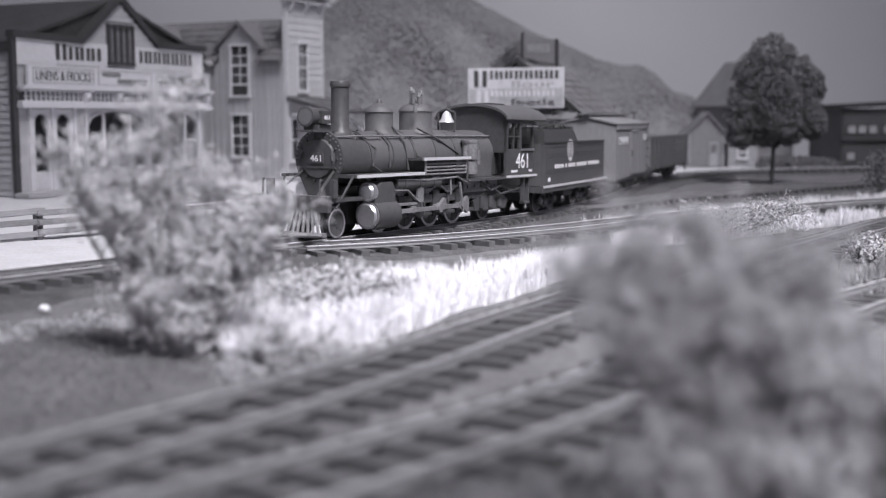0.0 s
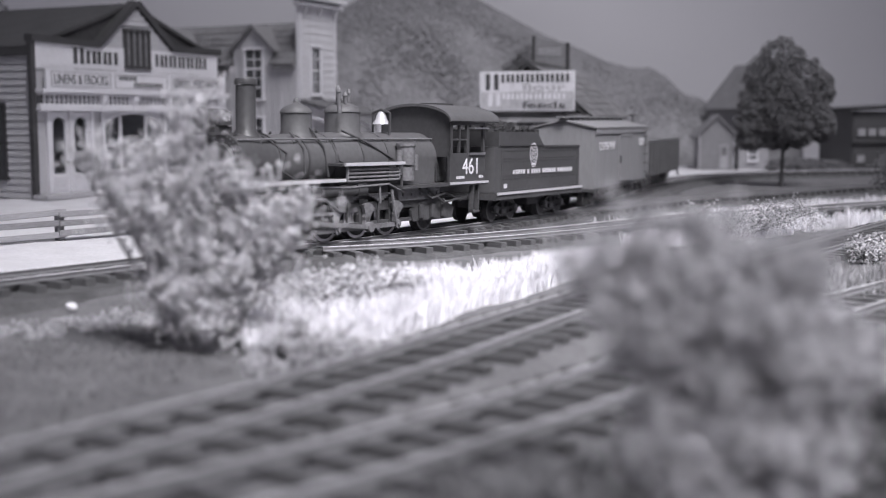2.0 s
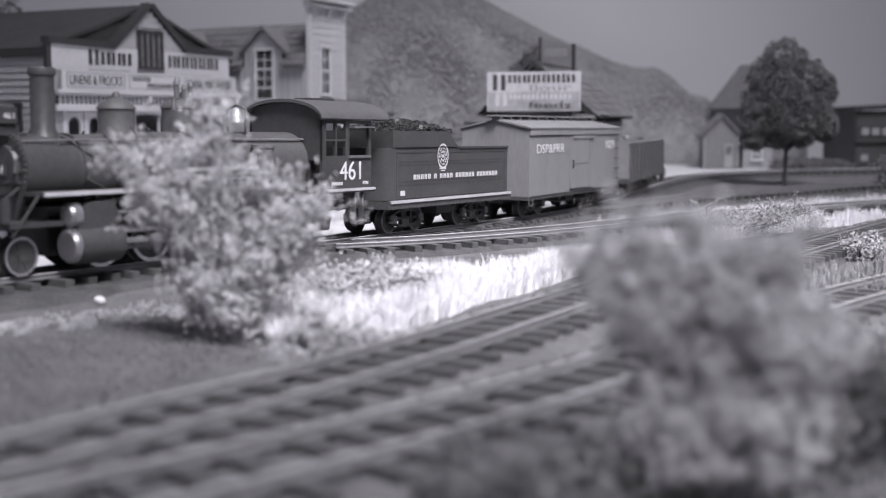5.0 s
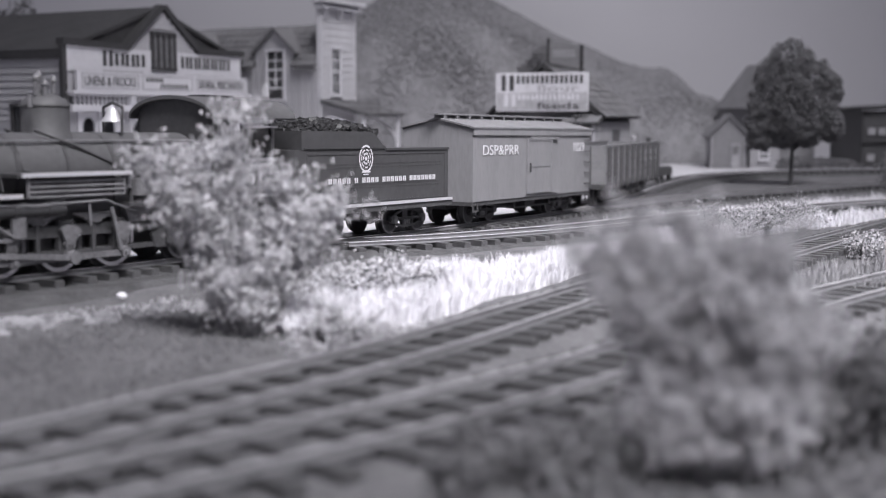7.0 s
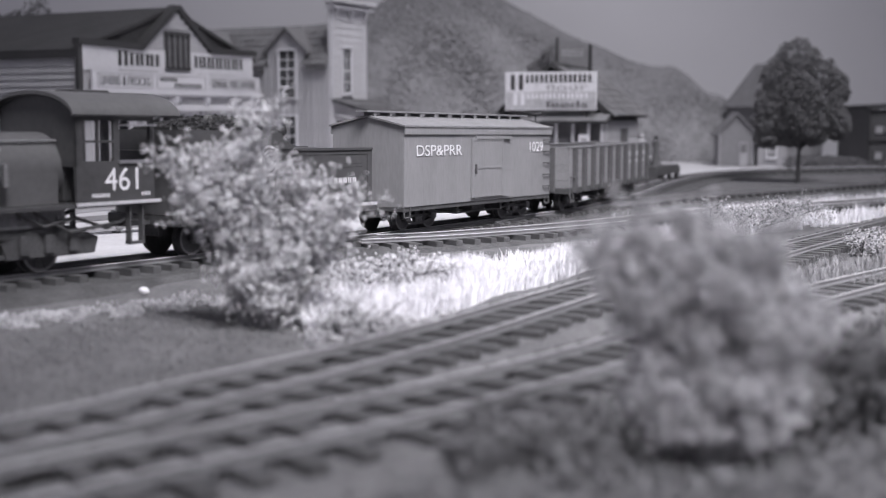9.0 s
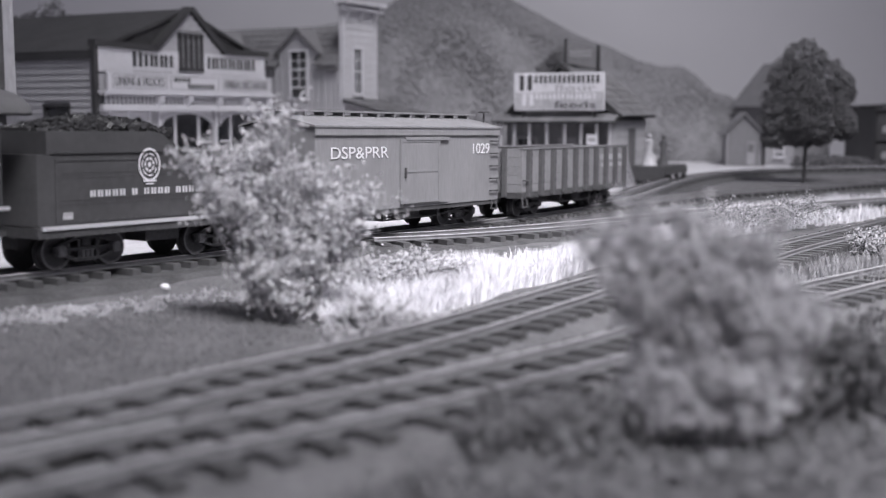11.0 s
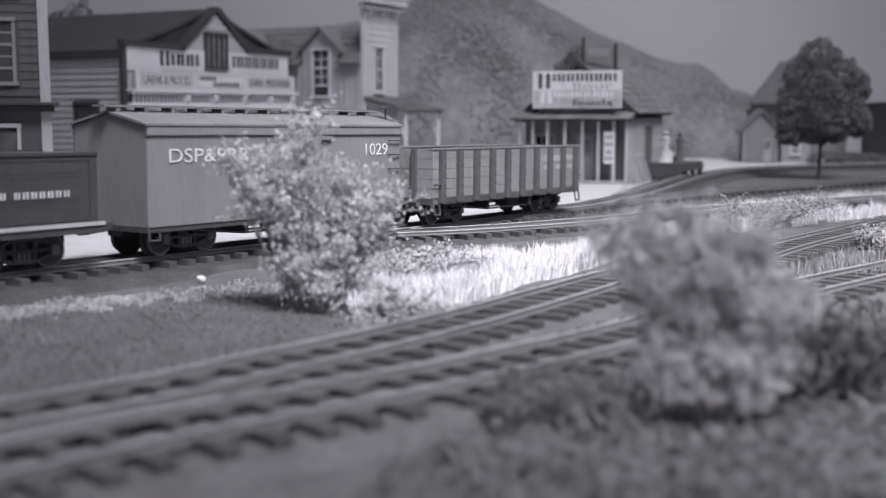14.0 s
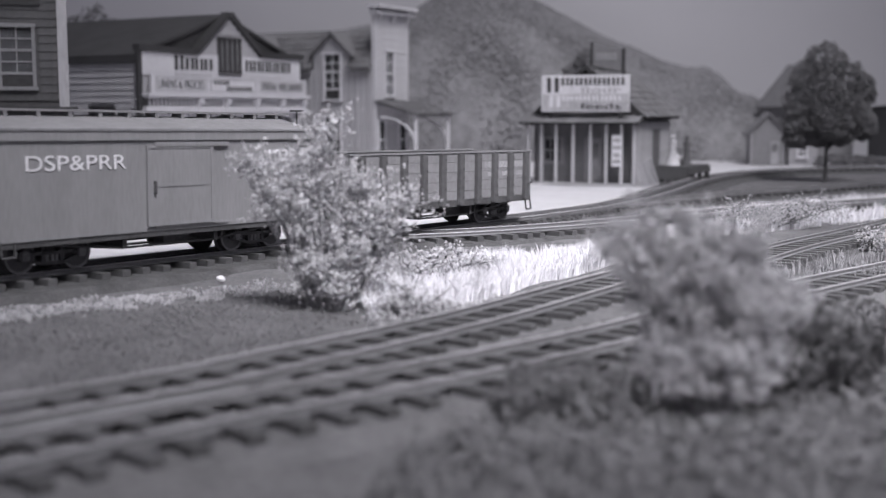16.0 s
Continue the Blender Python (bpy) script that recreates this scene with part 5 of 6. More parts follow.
def build_shed():
    """Small feed depot with a porch and painted sign on its roof."""
    t = thing("feed_depot", "small dark feed depot with porch posts and rooftop sign", "depot", spot(25.9, 667, -1.9, -23))
    W, D = 66.0, 78.0
    bm = bmesh.new()
    box(bm, 2, W - 2, 8, 9.6, 0, 37)
    box(bm, W - 2, W, 8, D, 0, 37)
    box(bm, 2, 3.6, 9.6, D, 0, 37)
    prism(bm, [(2, 37), (W, 37), (34, 66)], "y", 8.2, 9.6)
    prism(bm, [(2, 37), (W, 37), (34, 66)], "y", D - 1.4, D)
    box(bm, 3.6, W - 2, D - 1.4, D, 0, 37)
    part("wall", bm, M_SHEDWALL, t)
    boards(t, "board", W - 4, 1.5, 36, 5.2, M_SHEDWALL, holes=[(6, 18, 12, 27), (31, 42, 0, 27)], at=(2, 8, 0), upright=True)
    boards(t, "clapboard", D - 10, 1, 36.5, 4.4, M_GREYWOOD, holes=[(26, 44, 4, 30)], at=(W, 9, 0), rz=90)
    bm = bmesh.new()
    box(bm, 33, 44, 7.0, 8, 1.5, 27)
    door = part("door", bm, M_SHEDDOOR, t, "grey panel door with a small window")
    bm = bmesh.new()
    box(bm, 35.5, 41.5, 6.7, 7.0, 15, 24)
    part("pane", bm, M_INTERIOR, door)
    sash(t, 8.5, 19, 13, 26, at=(0, 8, 0), cols=3, rows=2, frame_mat=M_SHEDDOOR)
    for x in (0.8, 9, 18, 28.5, 39, 48.5, 57.5, 65):
        bm = bmesh.new()
        box(bm, x - 0.75, x + 0.75, -0.6, 0.9, 0.8, 35.4)
        part("porch_post", bm, M_CREAM if x > 50 else M_GREYWOOD, t)
    bm = bmesh.new()
    prism(bm, [(-4, 35), (9, 40), (9, 41), (-4, 36.2)], "x", -3.5, W + 3)
    part("porch_roof", bm, M_ROOFDARK, t)
    rng = random.Random(3)
    for k in range(10):
        bm = bmesh.new()
        x = -3.5 + k * 7.2
        prism(bm, [(-4.6 - rng.uniform(0, 0.8), 36.2), (9, 41), (9, 41.6), (-4.6, 36.9)], "x", x, x + 7.0)
        part("roof_plank", bm, M_SHINGLE, t)
    bm = bmesh.new()
    box(bm, -4, W + 6, -5, 8, 0, 0.8)
    part("porch_floor", bm, M_GREYWOOD, t)
    for y in (2, 4.5, 7):
        bm = bmesh.new()
        box(bm, W - 0.3, W + 0.5, y - 0.6, y + 0.6, 0.8, 36)
        part("side_post", bm, M_GREYWOOD, t)
    # gable roof with ragged shingles
    bm = bmesh.new()
    prism(bm, [(-4, 34), (34, 68), (W + 4, 38), (W + 4, 39.2), (34, 69.4), (-4, 35.2)], "y", 6, D + 6)
    part("roof", bm, M_ROOFDARK, t)
    up = Vector((-(W + 4 - 34), 0, 30.2)).normalized()
    shingles(t, M_SHINGLE, (W + 4.5, 5, 39.0), (0, 1, 0), up, D + 2, 46, 5.8, 6.5, 11)
    shingles(t, M_SHINGLE, (-4.5, 5, 35.0), (0, 1, 0), Vector((38, 0, 34.2)).normalized(), D + 2, 50, 5.8, 6.5, 12)
    bm = bmesh.new()
    prism(bm, [(34, 66.5), (W + 3, 36.5), (W + 3, 39), (34, 69)], "y", 4.6, 6)
    prism(bm, [(34, 66.5), (-2, 33), (-2, 35.4), (34, 69)], "y", 4.6, 6)
    part("barge_board", bm, M_DARKTRIM, t)
    # poster by the door
    bm = bmesh.new()
    box(bm, 52, 58, -1.0, -0.8, 11, 29)
    po = part("poster", bm, M_LETTER, t, "white poster on a porch post")
    bm = bmesh.new()
    for z, w in ((26, 2), (22, 2.4), (17.5, 1.8), (14, 2.2)):
        box(bm, 55 - w, 55 + w, -1.2, -1.0, z - 1, z + 1)
    part("print", bm, M_SIGNMID, po)
    # main painted sign on the porch roof
    s = thing("painted_sign", "faded white painted sign board on a depot roof", "sign", spot(25.9, 667, -1.9, -23))
    bm = bmesh.new()
    box(bm, 9, 62, -1.2, 0, 42.2, 63.4)
    bd = part("sign_board", bm, M_SIGNPAPER, s, bevel=0.2)
    bm = bmesh.new()
    box(bm, 9.6, 61.4, -1.26, -1.2, 42.8, 52.4)
    part("lower_band", bm, M_SIGNBAND, bd, "greyer lower half of the board")
    bm = bmesh.new()
    bars(bm, 1, 12.5, 20.5, -1.5, -1.2, 53.5, 62, gap=0.1)
    bars(bm, 7, 21.5, 60, -1.5, -1.2, 57.5, 61.8, gap=0.2)
    part("lettering", bm, M_SIGNINK, bd, "dark painted lettering as bars")
    lettering("flour", 3.6, 24, bd, m=M_SIGNMID, at=(45, -1.3, 54.8), depth=0.3)
    bm = bmesh.new()
    bars(bm, 1, 14, 21.5, -1.45, -1.25, 45.0, 51.8, gap=0.1)
    bars(bm, 7, 22, 58, -1.45, -1.25, 48.6, 51.6, gap=0.2)
    part("lettering", bm, M_LETTER, bd, "white painted lettering as bars")
    lettering("feeds", 3.6, 24, bd, m=M_SIGNINK, at=(45, -1.3, 45.6), depth=0.3)
    for x in (14, 56):
        bm = bmesh.new()
        box(bm, x - 0.8, x + 0.8, 0, 1.6, 36.5, 62)
        part("sign_post", bm, M_DARKTRIM, s)
    # smaller board on the ridge
    r = thing("ridge_sign", "small weathered board on the roof ridge", "sign", spot(25.9, 667, -1.9, -23))
    bm = bmesh.new()
    prism(bm, [(31, 70), (50, 66.5), (50.6, 79), (31.6, 83)], "y", 25, 26.4)
    bd = part("sign_board", bm, M_SHEDDOOR, r)
    bm = bmesh.new()
    bars(bm, 5, 34, 47, 24.7, 25, 72.5, 77)
    part("lettering", bm, M_SIGNMID, bd)
    for x in (31, 50.4):
        bm = bmesh.new()
        box(bm, x - 0.8, x + 0.8, 24.6, 26.8, 50, 83.5 if x < 35 else 79.6)
        part("sign_post", bm, M_DARKTRIM, r)
    return t


def build_dock():
    t = thing("loading_dock", "low dark timber loading dock beside the depot", "loading dock", spot(96, 652, -1.9, 62))
    for k in range(7):
        bm = bmesh.new()
        box(bm, 8 + k * 6.2, 13.9 + k * 6.2, -20, 2, 9.4, 10.8)
        part("plank", bm, M_DARKWOOD, t, bevel=0.15)
    for x in (9, 22, 35, 49):
        for y in (-19, -9, 1):
            bm = bmesh.new()
            box(bm, x - 1.2, x + 1.2, y - 1.2, y + 1.2, 0, 9.4)
            part("post", bm, M_DARKWOOD, t)
    bm = bmesh.new()
    box(bm, 8, 51, -20.6, -19.6, 6, 9.4)
    box(bm, 7.6, 8.6, -20, 2, 3, 9.4)
    part("beam", bm, M_DARKWOOD, t)
    shop_figure(112, 668, 9, 18, 0, "small painted figurine in a pale dress on the dock")
    shop_figure(121, 672, 9, 17.5, 0, "small dark painted figurine on the dock", True)
    for k, (x, y) in enumerate(((118, 690), (122, 684))):
        bm = bmesh.new()
        lathe(bm, (0, 0, 0), [(2.4, 0), (2.9, 1.4), (2.7, 4), (1.5, 5.4), (0.8, 5.8)], 12)
        single("sack", bm, M_FIGURE, "pale filled feed sack on the dock", "sack", spot(x, y, 9, k * 40), group="sacks", smooth=True)
    # planks that lean on the depot
    for k in range(4):
        bm = bmesh.new()
        box(bm, -0.9, 0.9, -0.4, 0.4, 0, 14 + k * 0.8)
        ob = single("leaning_plank", bm, M_GREYWOOD, "grey plank leaning on the depot porch", "plank", group="leaning planks")
        ob.matrix_basis = pose((92 + k * 2.6) * MM, (634 + k * 2.2) * MM, -1.4 * MM, 14, -16, -20)


def cottage(name, label, x, y, w, d, eave, peak, rz, wall, door=True, z=-1.9):
    t = thing(name, label, "house", spot(x, y, z, rz))
    bm = bmesh.new()
    prism(bm, [(0, 0), (w, 0), (w, eave), (w / 2, peak), (0, eave)], "y", 0, d)
    part("wall", bm, wall, t)
    for s in (-1, 1):
        bm = bmesh.new()
        prism(bm, [(w / 2, peak + 0.2), (w / 2 + s * (w / 2 + 3), eave - 2.6), (w / 2 + s * (w / 2 + 3), eave - 1.2), (w / 2, peak + 1.8)], "y", -2.5, d + 2.5)
        part("roof", bm, M_HOUSEROOF, t)
    if door:
        bm = bmesh.new()
        box(bm, w * 0.58, w * 0.82, -0.8, 0, 0, eave * 0.72)
        dr = part("door", bm, M_HOUSELIGHT, t)
        bm = bmesh.new()
        box(bm, w * 0.62, w * 0.78, -1.0, -0.8, eave * 0.4, eave * 0.66)
        part("pane", bm, M_INTERIOR, dr)
    else:
        sash(t, w * 0.35, w * 0.6, eave * 0.35, eave * 0.75, cols=2, rows=2)
    for xx in (0, w - 1.2):
        bm = bmesh.new()
        box(bm, xx, xx + 1.2, -0.5, 0, 0, eave)
        part("corner_board", bm, M_HOUSELIGHT, t)
    return t


def build_far_house():
    """Dark flat-roofed warehouse with small pale windows under a thick cornice."""
    t = thing("far_house", "dark flat-roofed warehouse with small pale windows", "warehouse", spot(326, 905, -1.9, 8))
    W, D, H = 96.0, 50.0, 44.0
    bm = bmesh.new()
    box(bm, 0, W, 0, D, 0, H)
    wall = part("wall", bm, M_DARKWOOD, t)
    bm = bmesh.new()
    prism(bm, [(-3, H), (W + 3, H + 5), (W + 3, H + 8), (-3, H + 2.6)], "y", -4, D + 3)
    part("roof", bm, M_ROOFDARK, t, "dark overhanging roof slab", bevel=0.3)
    for x in (0, W - 1.6):
        bm = bmesh.new()
        box(bm, x, x + 1.6, -0.7, 0, 0, H)
        part("corner_board", bm, M_DARKTRIM, wall)
    for z in (5.5, 25.5):
        for x in (5, 13.6, 22.2, 34, 42.6, 51.2, 64, 72.6, 81.2):
            if z < 10 and x > 12 and x < 40:
                continue
            bm = bmesh.new()
            box(bm, x - 0.8, x + 7.0, -0.9, 0, z - 0.8, z + 6.4)
            win = part("window", bm, M_DARKTRIM, wall)
            bm = bmesh.new()
            box(bm, x, x + 6.2, -1.1, -0.9, z, z + 5.6)
            part("pane", bm, M_HOUSELIGHT, win, "pale window pane")
    bm = bmesh.new()
    box(bm, -1, W + 1, -2.2, 0, 19.6, 21.2)
    part("ledge", bm, M_DARKTRIM, wall)


build_store()
build_annex()
build_dark_house()
build_shed()
build_dock()
cottage("cottage", "small grey gabled cottage with pale door", 214, 918, 27, 40, 26, 40, -8, M_HOUSE)
cottage("lean_to", "low pale lean-to beside the cottage", 243, 912, 22, 30, 20, 24, -8, M_HOUSELIGHT, door=False)
cottage("farmhouse", "tall grey farmhouse half hidden by a tree", 262, 968, 56, 60, 48, 82, 16, M_HOUSE, door=False)
build_far_house()
for (fx, fy, fz, fh, dk) in ((-141, 643, 1, 21, True), (-149, 640, 1, 19, False), (-160, 612, 1, 18, True)):
    shop_figure(fx, fy, fz, fh, 0, "small painted figurine inside the shop window", dk)


def build_fence():
    t = thing("split_rail_fence", "weathered grey split rail fence before the store", "fence", spot(-106, 372, 0.2, 52))
    rng = random.Random(2)
    for k in range(-3, 5):
        bm = bmesh.new()
        box(bm, k * 26 - 1.1, k * 26 + 1.1, -1.1, 1.1, -1.0, 9.4 + rng.uniform(-0.4, 0.4))
        part("post", bm, M_FENCE, t, bevel=0.25)
    for k in range(-3, 4):
        for z in (2.2, 5.4, 8.0):
            bm = bmesh.new()
            a, b = rng.uniform(-0.5, 0.5), rng.uniform(-0.5, 0.5)
            prism(bm, [(k * 26 - 1.5, z + a - 0.9), (k * 26 + 27.5, z + b - 0.9), (k * 26 + 27.5, z + b + 0.8), (k * 26 - 1.5, z + a + 0.8)], "y", (-1.9 if k % 2 else -2.6), (-0.7 if k % 2 else -1.3))
            part("rail", bm, M_FENCE, t, bevel=0.2)


build_fence()


# ---- backdrop and hills ----
def build_backdrop():
    bm = bmesh.new()
    arc = [(-1250, 300), (-1180, 700), (-900, 1030), (-500, 1140), (0, 1155), (500, 1140), (900, 1030), (1180, 700), (1250, 300)]
    sweep(bm, [(x, y, 0) for x, y in arc], [(0, -40), (-12, -40), (-12, 900), (0, 900)])
    single("backdrop", bm, M_SKY, "painted grey sky backdrop behind the layout", "backdrop", kind="structure", smooth=True)


RIDGE = [(-700, 60), (-420, 90), (-300, 108), (-160, 115), (-124, 122), (-90, 128), (-69, 137), (-40, 154), (-18, 159), (1, 161), (30, 156), (53, 146), (82, 131), (113, 114), (145, 102), (171, 90), (192, 85), (210, 85), (221, 79), (239, 61), (252, 59), (266, 51), (276, 40), (306, 22), (330, 6), (420, -6)]


def build_hill():
    xs, hs = [p[0] for p in RIDGE], [p[1] for p in RIDGE]

    def height(x, v):
        top = np.interp(x, xs, hs)
        return top * math.sin(min(1.0, v) * math.pi / 2) ** 0.8 - 4

    verts, faces = [], []
    gx, gv = np.linspace(-700, 420, 180), np.linspace(0, 1.0, 26)
    for v in gv:
        for x in gx:
            n = noise.noise(Vector((x * 0.02, v * 4, 0))) * 4
            verts.append((x * MM, (985 + 115 * v + n) * MM, height(x, v) * MM))
    w = len(gx)
    for j in range(len(gv) - 1):
        for i in range(w - 1):
            faces.append((j * w + i, j * w + i + 1, (j + 1) * w + i + 1, (j + 1) * w + i))
    me = bpy.data.meshes.new("mesh")
    me.from_pydata(verts, [], faces)
    me.materials.append(M_HILLBASE)
    tagged(new("hill", me), "rounded hill at the back of the layout", "hill", kind="structure")
    rng = random.Random(8)
    bm = bmesh.new()
    bmesh.ops.create_icosphere(bm, subdivisions=1, radius=1)
    base = np.array([v.co for v in bm.verts])
    tri = np.array([[v.index for v in f.verts] for f in bm.faces])
    bm.free()
    vs, fs, count = [], [], 0
    while count < 24000:
        x, v = rng.uniform(-480, 330), rng.random() ** 0.8
        h = height(x, v)
        if np.interp(x, xs, hs) < 4:
            continue
        r = rng.uniform(0.9, 2.0)
        jit = np.array([rng.uniform(0.75, 1.25) for _ in range(len(base))])[:, None]
        vs.append((base * jit * (r, r, r * rng.uniform(0.9, 1.4)) + (x, 985 + 115 * v, h - r * 0.05)) * MM)
        fs.append(tri + count * len(base))
        count += 1
    me = bpy.data.meshes.new("mesh")
    me.from_pydata(np.concatenate(vs).tolist(), [], np.concatenate(fs).tolist())
    me.materials.append(M_HILL)
    tagged(new("hill_forest", me), "dense grey woods covering the hill", "forest", kind="stuff")


build_backdrop()
build_hill()


# ---- plants ----
def leaf_cloud(points, size, rng):
    """Small folded leaves at the given places, as one vertex and face list."""
    vs, fs = [], []
    for p in points:
        s = size * rng.uniform(0.6, 1.4)
        m = Euler((rng.uniform(0, 6.3), rng.uniform(0, 6.3), rng.uniform(0, 6.3))).to_matrix() * s
        k = len(vs)
        for c in ((-0.5, 0, 0.12), (0, -0.35, 0), (0.5, 0, 0.12), (0, 0.35, 0), (0, 0, -0.28)):
            vs.append((Vector(p) + m @ Vector(c)) * MM)
        fs += [(k, k + 1, k + 4), (k + 1, k + 2, k + 4), (k + 2, k + 3, k + 4), (k + 3, k, k + 4), (k, k + 1, k + 2, k + 3)]
    return vs, fs


def build_bush(name, label, x, y, lobes, leaves, size, leaf_mat, seed, stems=16, category="bush", stem_mat=None, twig=5.5, gaps=-0.05):
    """A twiggy bush: stems that fork from the base into lobes of (dx, dy, z, rx, rz), with leaves clustered along the twigs."""
    rng = random.Random(seed)
    z0 = ground_z(x, y) - 0.6
    t = thing(name, label, category, spot(x, y, z0))
    bm = bmesh.new()
    pts = []
    weights = [rx * rx * rz for dx, dy, z, rx, rz in lobes]
    for k in range(stems):
        dx, dy, z, rx, rz = lobes[k % len(lobes)]
        end = Vector((dx + rng.uniform(-0.7, 0.7) * rx, dy + rng.uniform(-0.7, 0.7) * rx, z + rng.uniform(-0.5, 0.8) * rz))
        root = Vector((rng.uniform(-1.5, 1.5) + dx * 0.15, rng.uniform(-1.5, 1.5) + dy * 0.15, 0))
        mid = root.lerp(end, 0.5) + Vector((rng.uniform(-2, 2), rng.uniform(-2, 2), rng.uniform(0, 2)))
        line = [root, root.lerp(mid, 0.5), mid, mid.lerp(end, 0.5) + Vector((rng.uniform(-1, 1), rng.uniform(-1, 1), 0.5)), end]
        for i, (a, b) in enumerate(zip(line, line[1:])):
            cyl(bm, a, b, 0.42 - i * 0.09, 0.36 - i * 0.09, seg=5, caps=False)
        for j in range(7):
            a = line[2].lerp(end, rng.random())
            b = a + Vector((rng.uniform(-1, 1), rng.uniform(-1, 1), rng.uniform(-0.3, 1))) * rng.uniform(2, twig)
            cyl(bm, a, b, 0.16, 0.08, seg=4, caps=False)
            pts.append((a, b))
    part("stem", bm, stem_mat or M_TWIG, t)
    places = []
    for k in range(leaves):
        if rng.random() < 0.45 and pts:
            a, b = rng.choice(pts)
            p = a.lerp(b, rng.uniform(0.2, 1.1)) + Vector((rng.gauss(0, 0.7), rng.gauss(0, 0.7), rng.gauss(0, 0.7)))
        else:
            dx, dy, z, rx, rz = rng.choices(lobes, weights)[0]
            d = Vector((rng.gauss(0, 1), rng.gauss(0, 1), rng.gauss(0, 1))).normalized() * rng.random() ** 0.45
            bump = 1 + 0.35 * noise.noise(d * 2.1 + Vector((seed, dx, z)))
            p = Vector((dx + d.x * rx * bump, dy + d.y * rx * bump, z + d.z * rz * bump))
            if noise.noise(p * 0.33 + Vector((seed * 3.1, 0, 0))) < gaps:
                continue
        if p.z > 0.3:
            places.append(p)
    vs, fs = leaf_cloud(places, size, rng)
    me = bpy.data.meshes.new("mesh")
    me.from_pydata(vs, [], fs)
    me.materials.append(leaf_mat)
    ob = new("foliage", me)
    ob.parent = t
    return t


def build_tree(name, label, x, y, trunk, crown, leaves, seed, size=2.2, mat_leaf=None):
    """trunk height and crown lobes (dx, dy, z, rx, rz)."""
    rng = random.Random(seed)
    t = thing(name, label, "tree", spot(x, y, ground_z(x, y) - 0.3))
    bm = bmesh.new()
    cyl(bm, (0, 0, -0.5), (0.4, 0, trunk), 1.35, 0.9, seg=10)
    for dx, dy, z, rx, rz in crown:
        a = Vector((0.4, 0, trunk * rng.uniform(0.8, 1.0)))
        b = Vector((dx, dy, z))
        m = a.lerp(b, 0.5) + Vector((rng.uniform(-1, 1), rng.uniform(-1, 1), 1))
        cyl(bm, a, m, 0.9, 0.6, seg=6)
        cyl(bm, m, b, 0.6, 0.2, seg=6)
        for k in range(4):
            e = b + Vector((rng.uniform(-1, 1) * rx, rng.uniform(-1, 1) * rx, rng.uniform(-0.6, 0.8) * rz)) * 0.7
            cyl(bm, m.lerp(b, 0.6), e, 0.35, 0.12, seg=5)
    part("trunk", bm, M_TRUNK, t, smooth=True)
    places = []
    for k in range(leaves):
        dx, dy, z, rx, rz = crown[rng.randrange(len(crown))]
        d = Vector((rng.gauss(0, 1), rng.gauss(0, 1), rng.gauss(0, 1))).normalized()
        bump = 1 + 0.3 * noise.noise(d * 2.4 + Vector((seed, dx, z)))
        d *= rng.uniform(0.55, 1.0) ** 0.6
        places.append(Vector((dx + d.x * rx * bump, dy + d.y * rx * bump, z + d.z * rz * bump)))
    vs, fs = leaf_cloud(places, size, rng)
    me = bpy.data.meshes.new("mesh")
    me.from_pydata(vs, [], fs)
    me.materials.append(mat_leaf or M_LEAF_DARK)
    ob = new("crown", me)
    ob.parent = t


def inside(x, y, poly):
    ok = False
    for (x0, y0), (x1, y1) in zip(poly, poly[1:] + poly[:1]):
        if (y0 > y) != (y1 > y) and x < (x1 - x0) * (y - y0) / (y1 - y0) + x0:
            ok = not ok
    return ok


def build_grass(name, label, poly, count, h0, h1, material, seed, width=0.42, patch=-0.9):
    rng = random.Random(seed)
    x0, x1 = min(p[0] for p in poly), max(p[0] for p in poly)
    y0, y1 = min(p[1] for p in poly), max(p[1] for p in poly)
    vs, fs, tries = [], [], 0
    while len(fs) < count * 2 and tries < count * 30:
        tries += 1
        x, y = rng.uniform(x0, x1), rng.uniform(y0, y1)
        if not inside(x, y, poly) or noise.noise(Vector((x * 0.12, y * 0.12, seed))) < patch:
            continue
        h = rng.uniform(h0, h1) * (0.8 + 0.4 * noise.noise(Vector((x * 0.1, y * 0.1, 5))))
        a = rng.uniform(0, math.tau)
        lean = rng.gauss(0, 0.22) * h, rng.gauss(0, 0.22) * h
        z = ground_z(x, y) - 0.6
        c, s = math.cos(a) * width / 2, math.sin(a) * width / 2
        k = len(vs)
        for px, py, pz in ((x - c, y - s, z), (x + c, y + s, z), (x + c * 0.7 + lean[0] * 0.35, y + s * 0.7 + lean[1] * 0.35, z + h * 0.55), (x - c * 0.7 + lean[0] * 0.35, y - s * 0.7 + lean[1] * 0.35, z + h * 0.55), (x + lean[0], y + lean[1], z + h)):
            vs.append((px * MM, py * MM, pz * MM))
        fs += [(k, k + 1, k + 2, k + 3), (k + 3, k + 2, k + 4)]
    me = bpy.data.meshes.new("mesh")
    me.from_pydata(vs, [], fs)
    me.materials.append(material)
    tagged(new(name, me), label, "grass", kind="stuff")


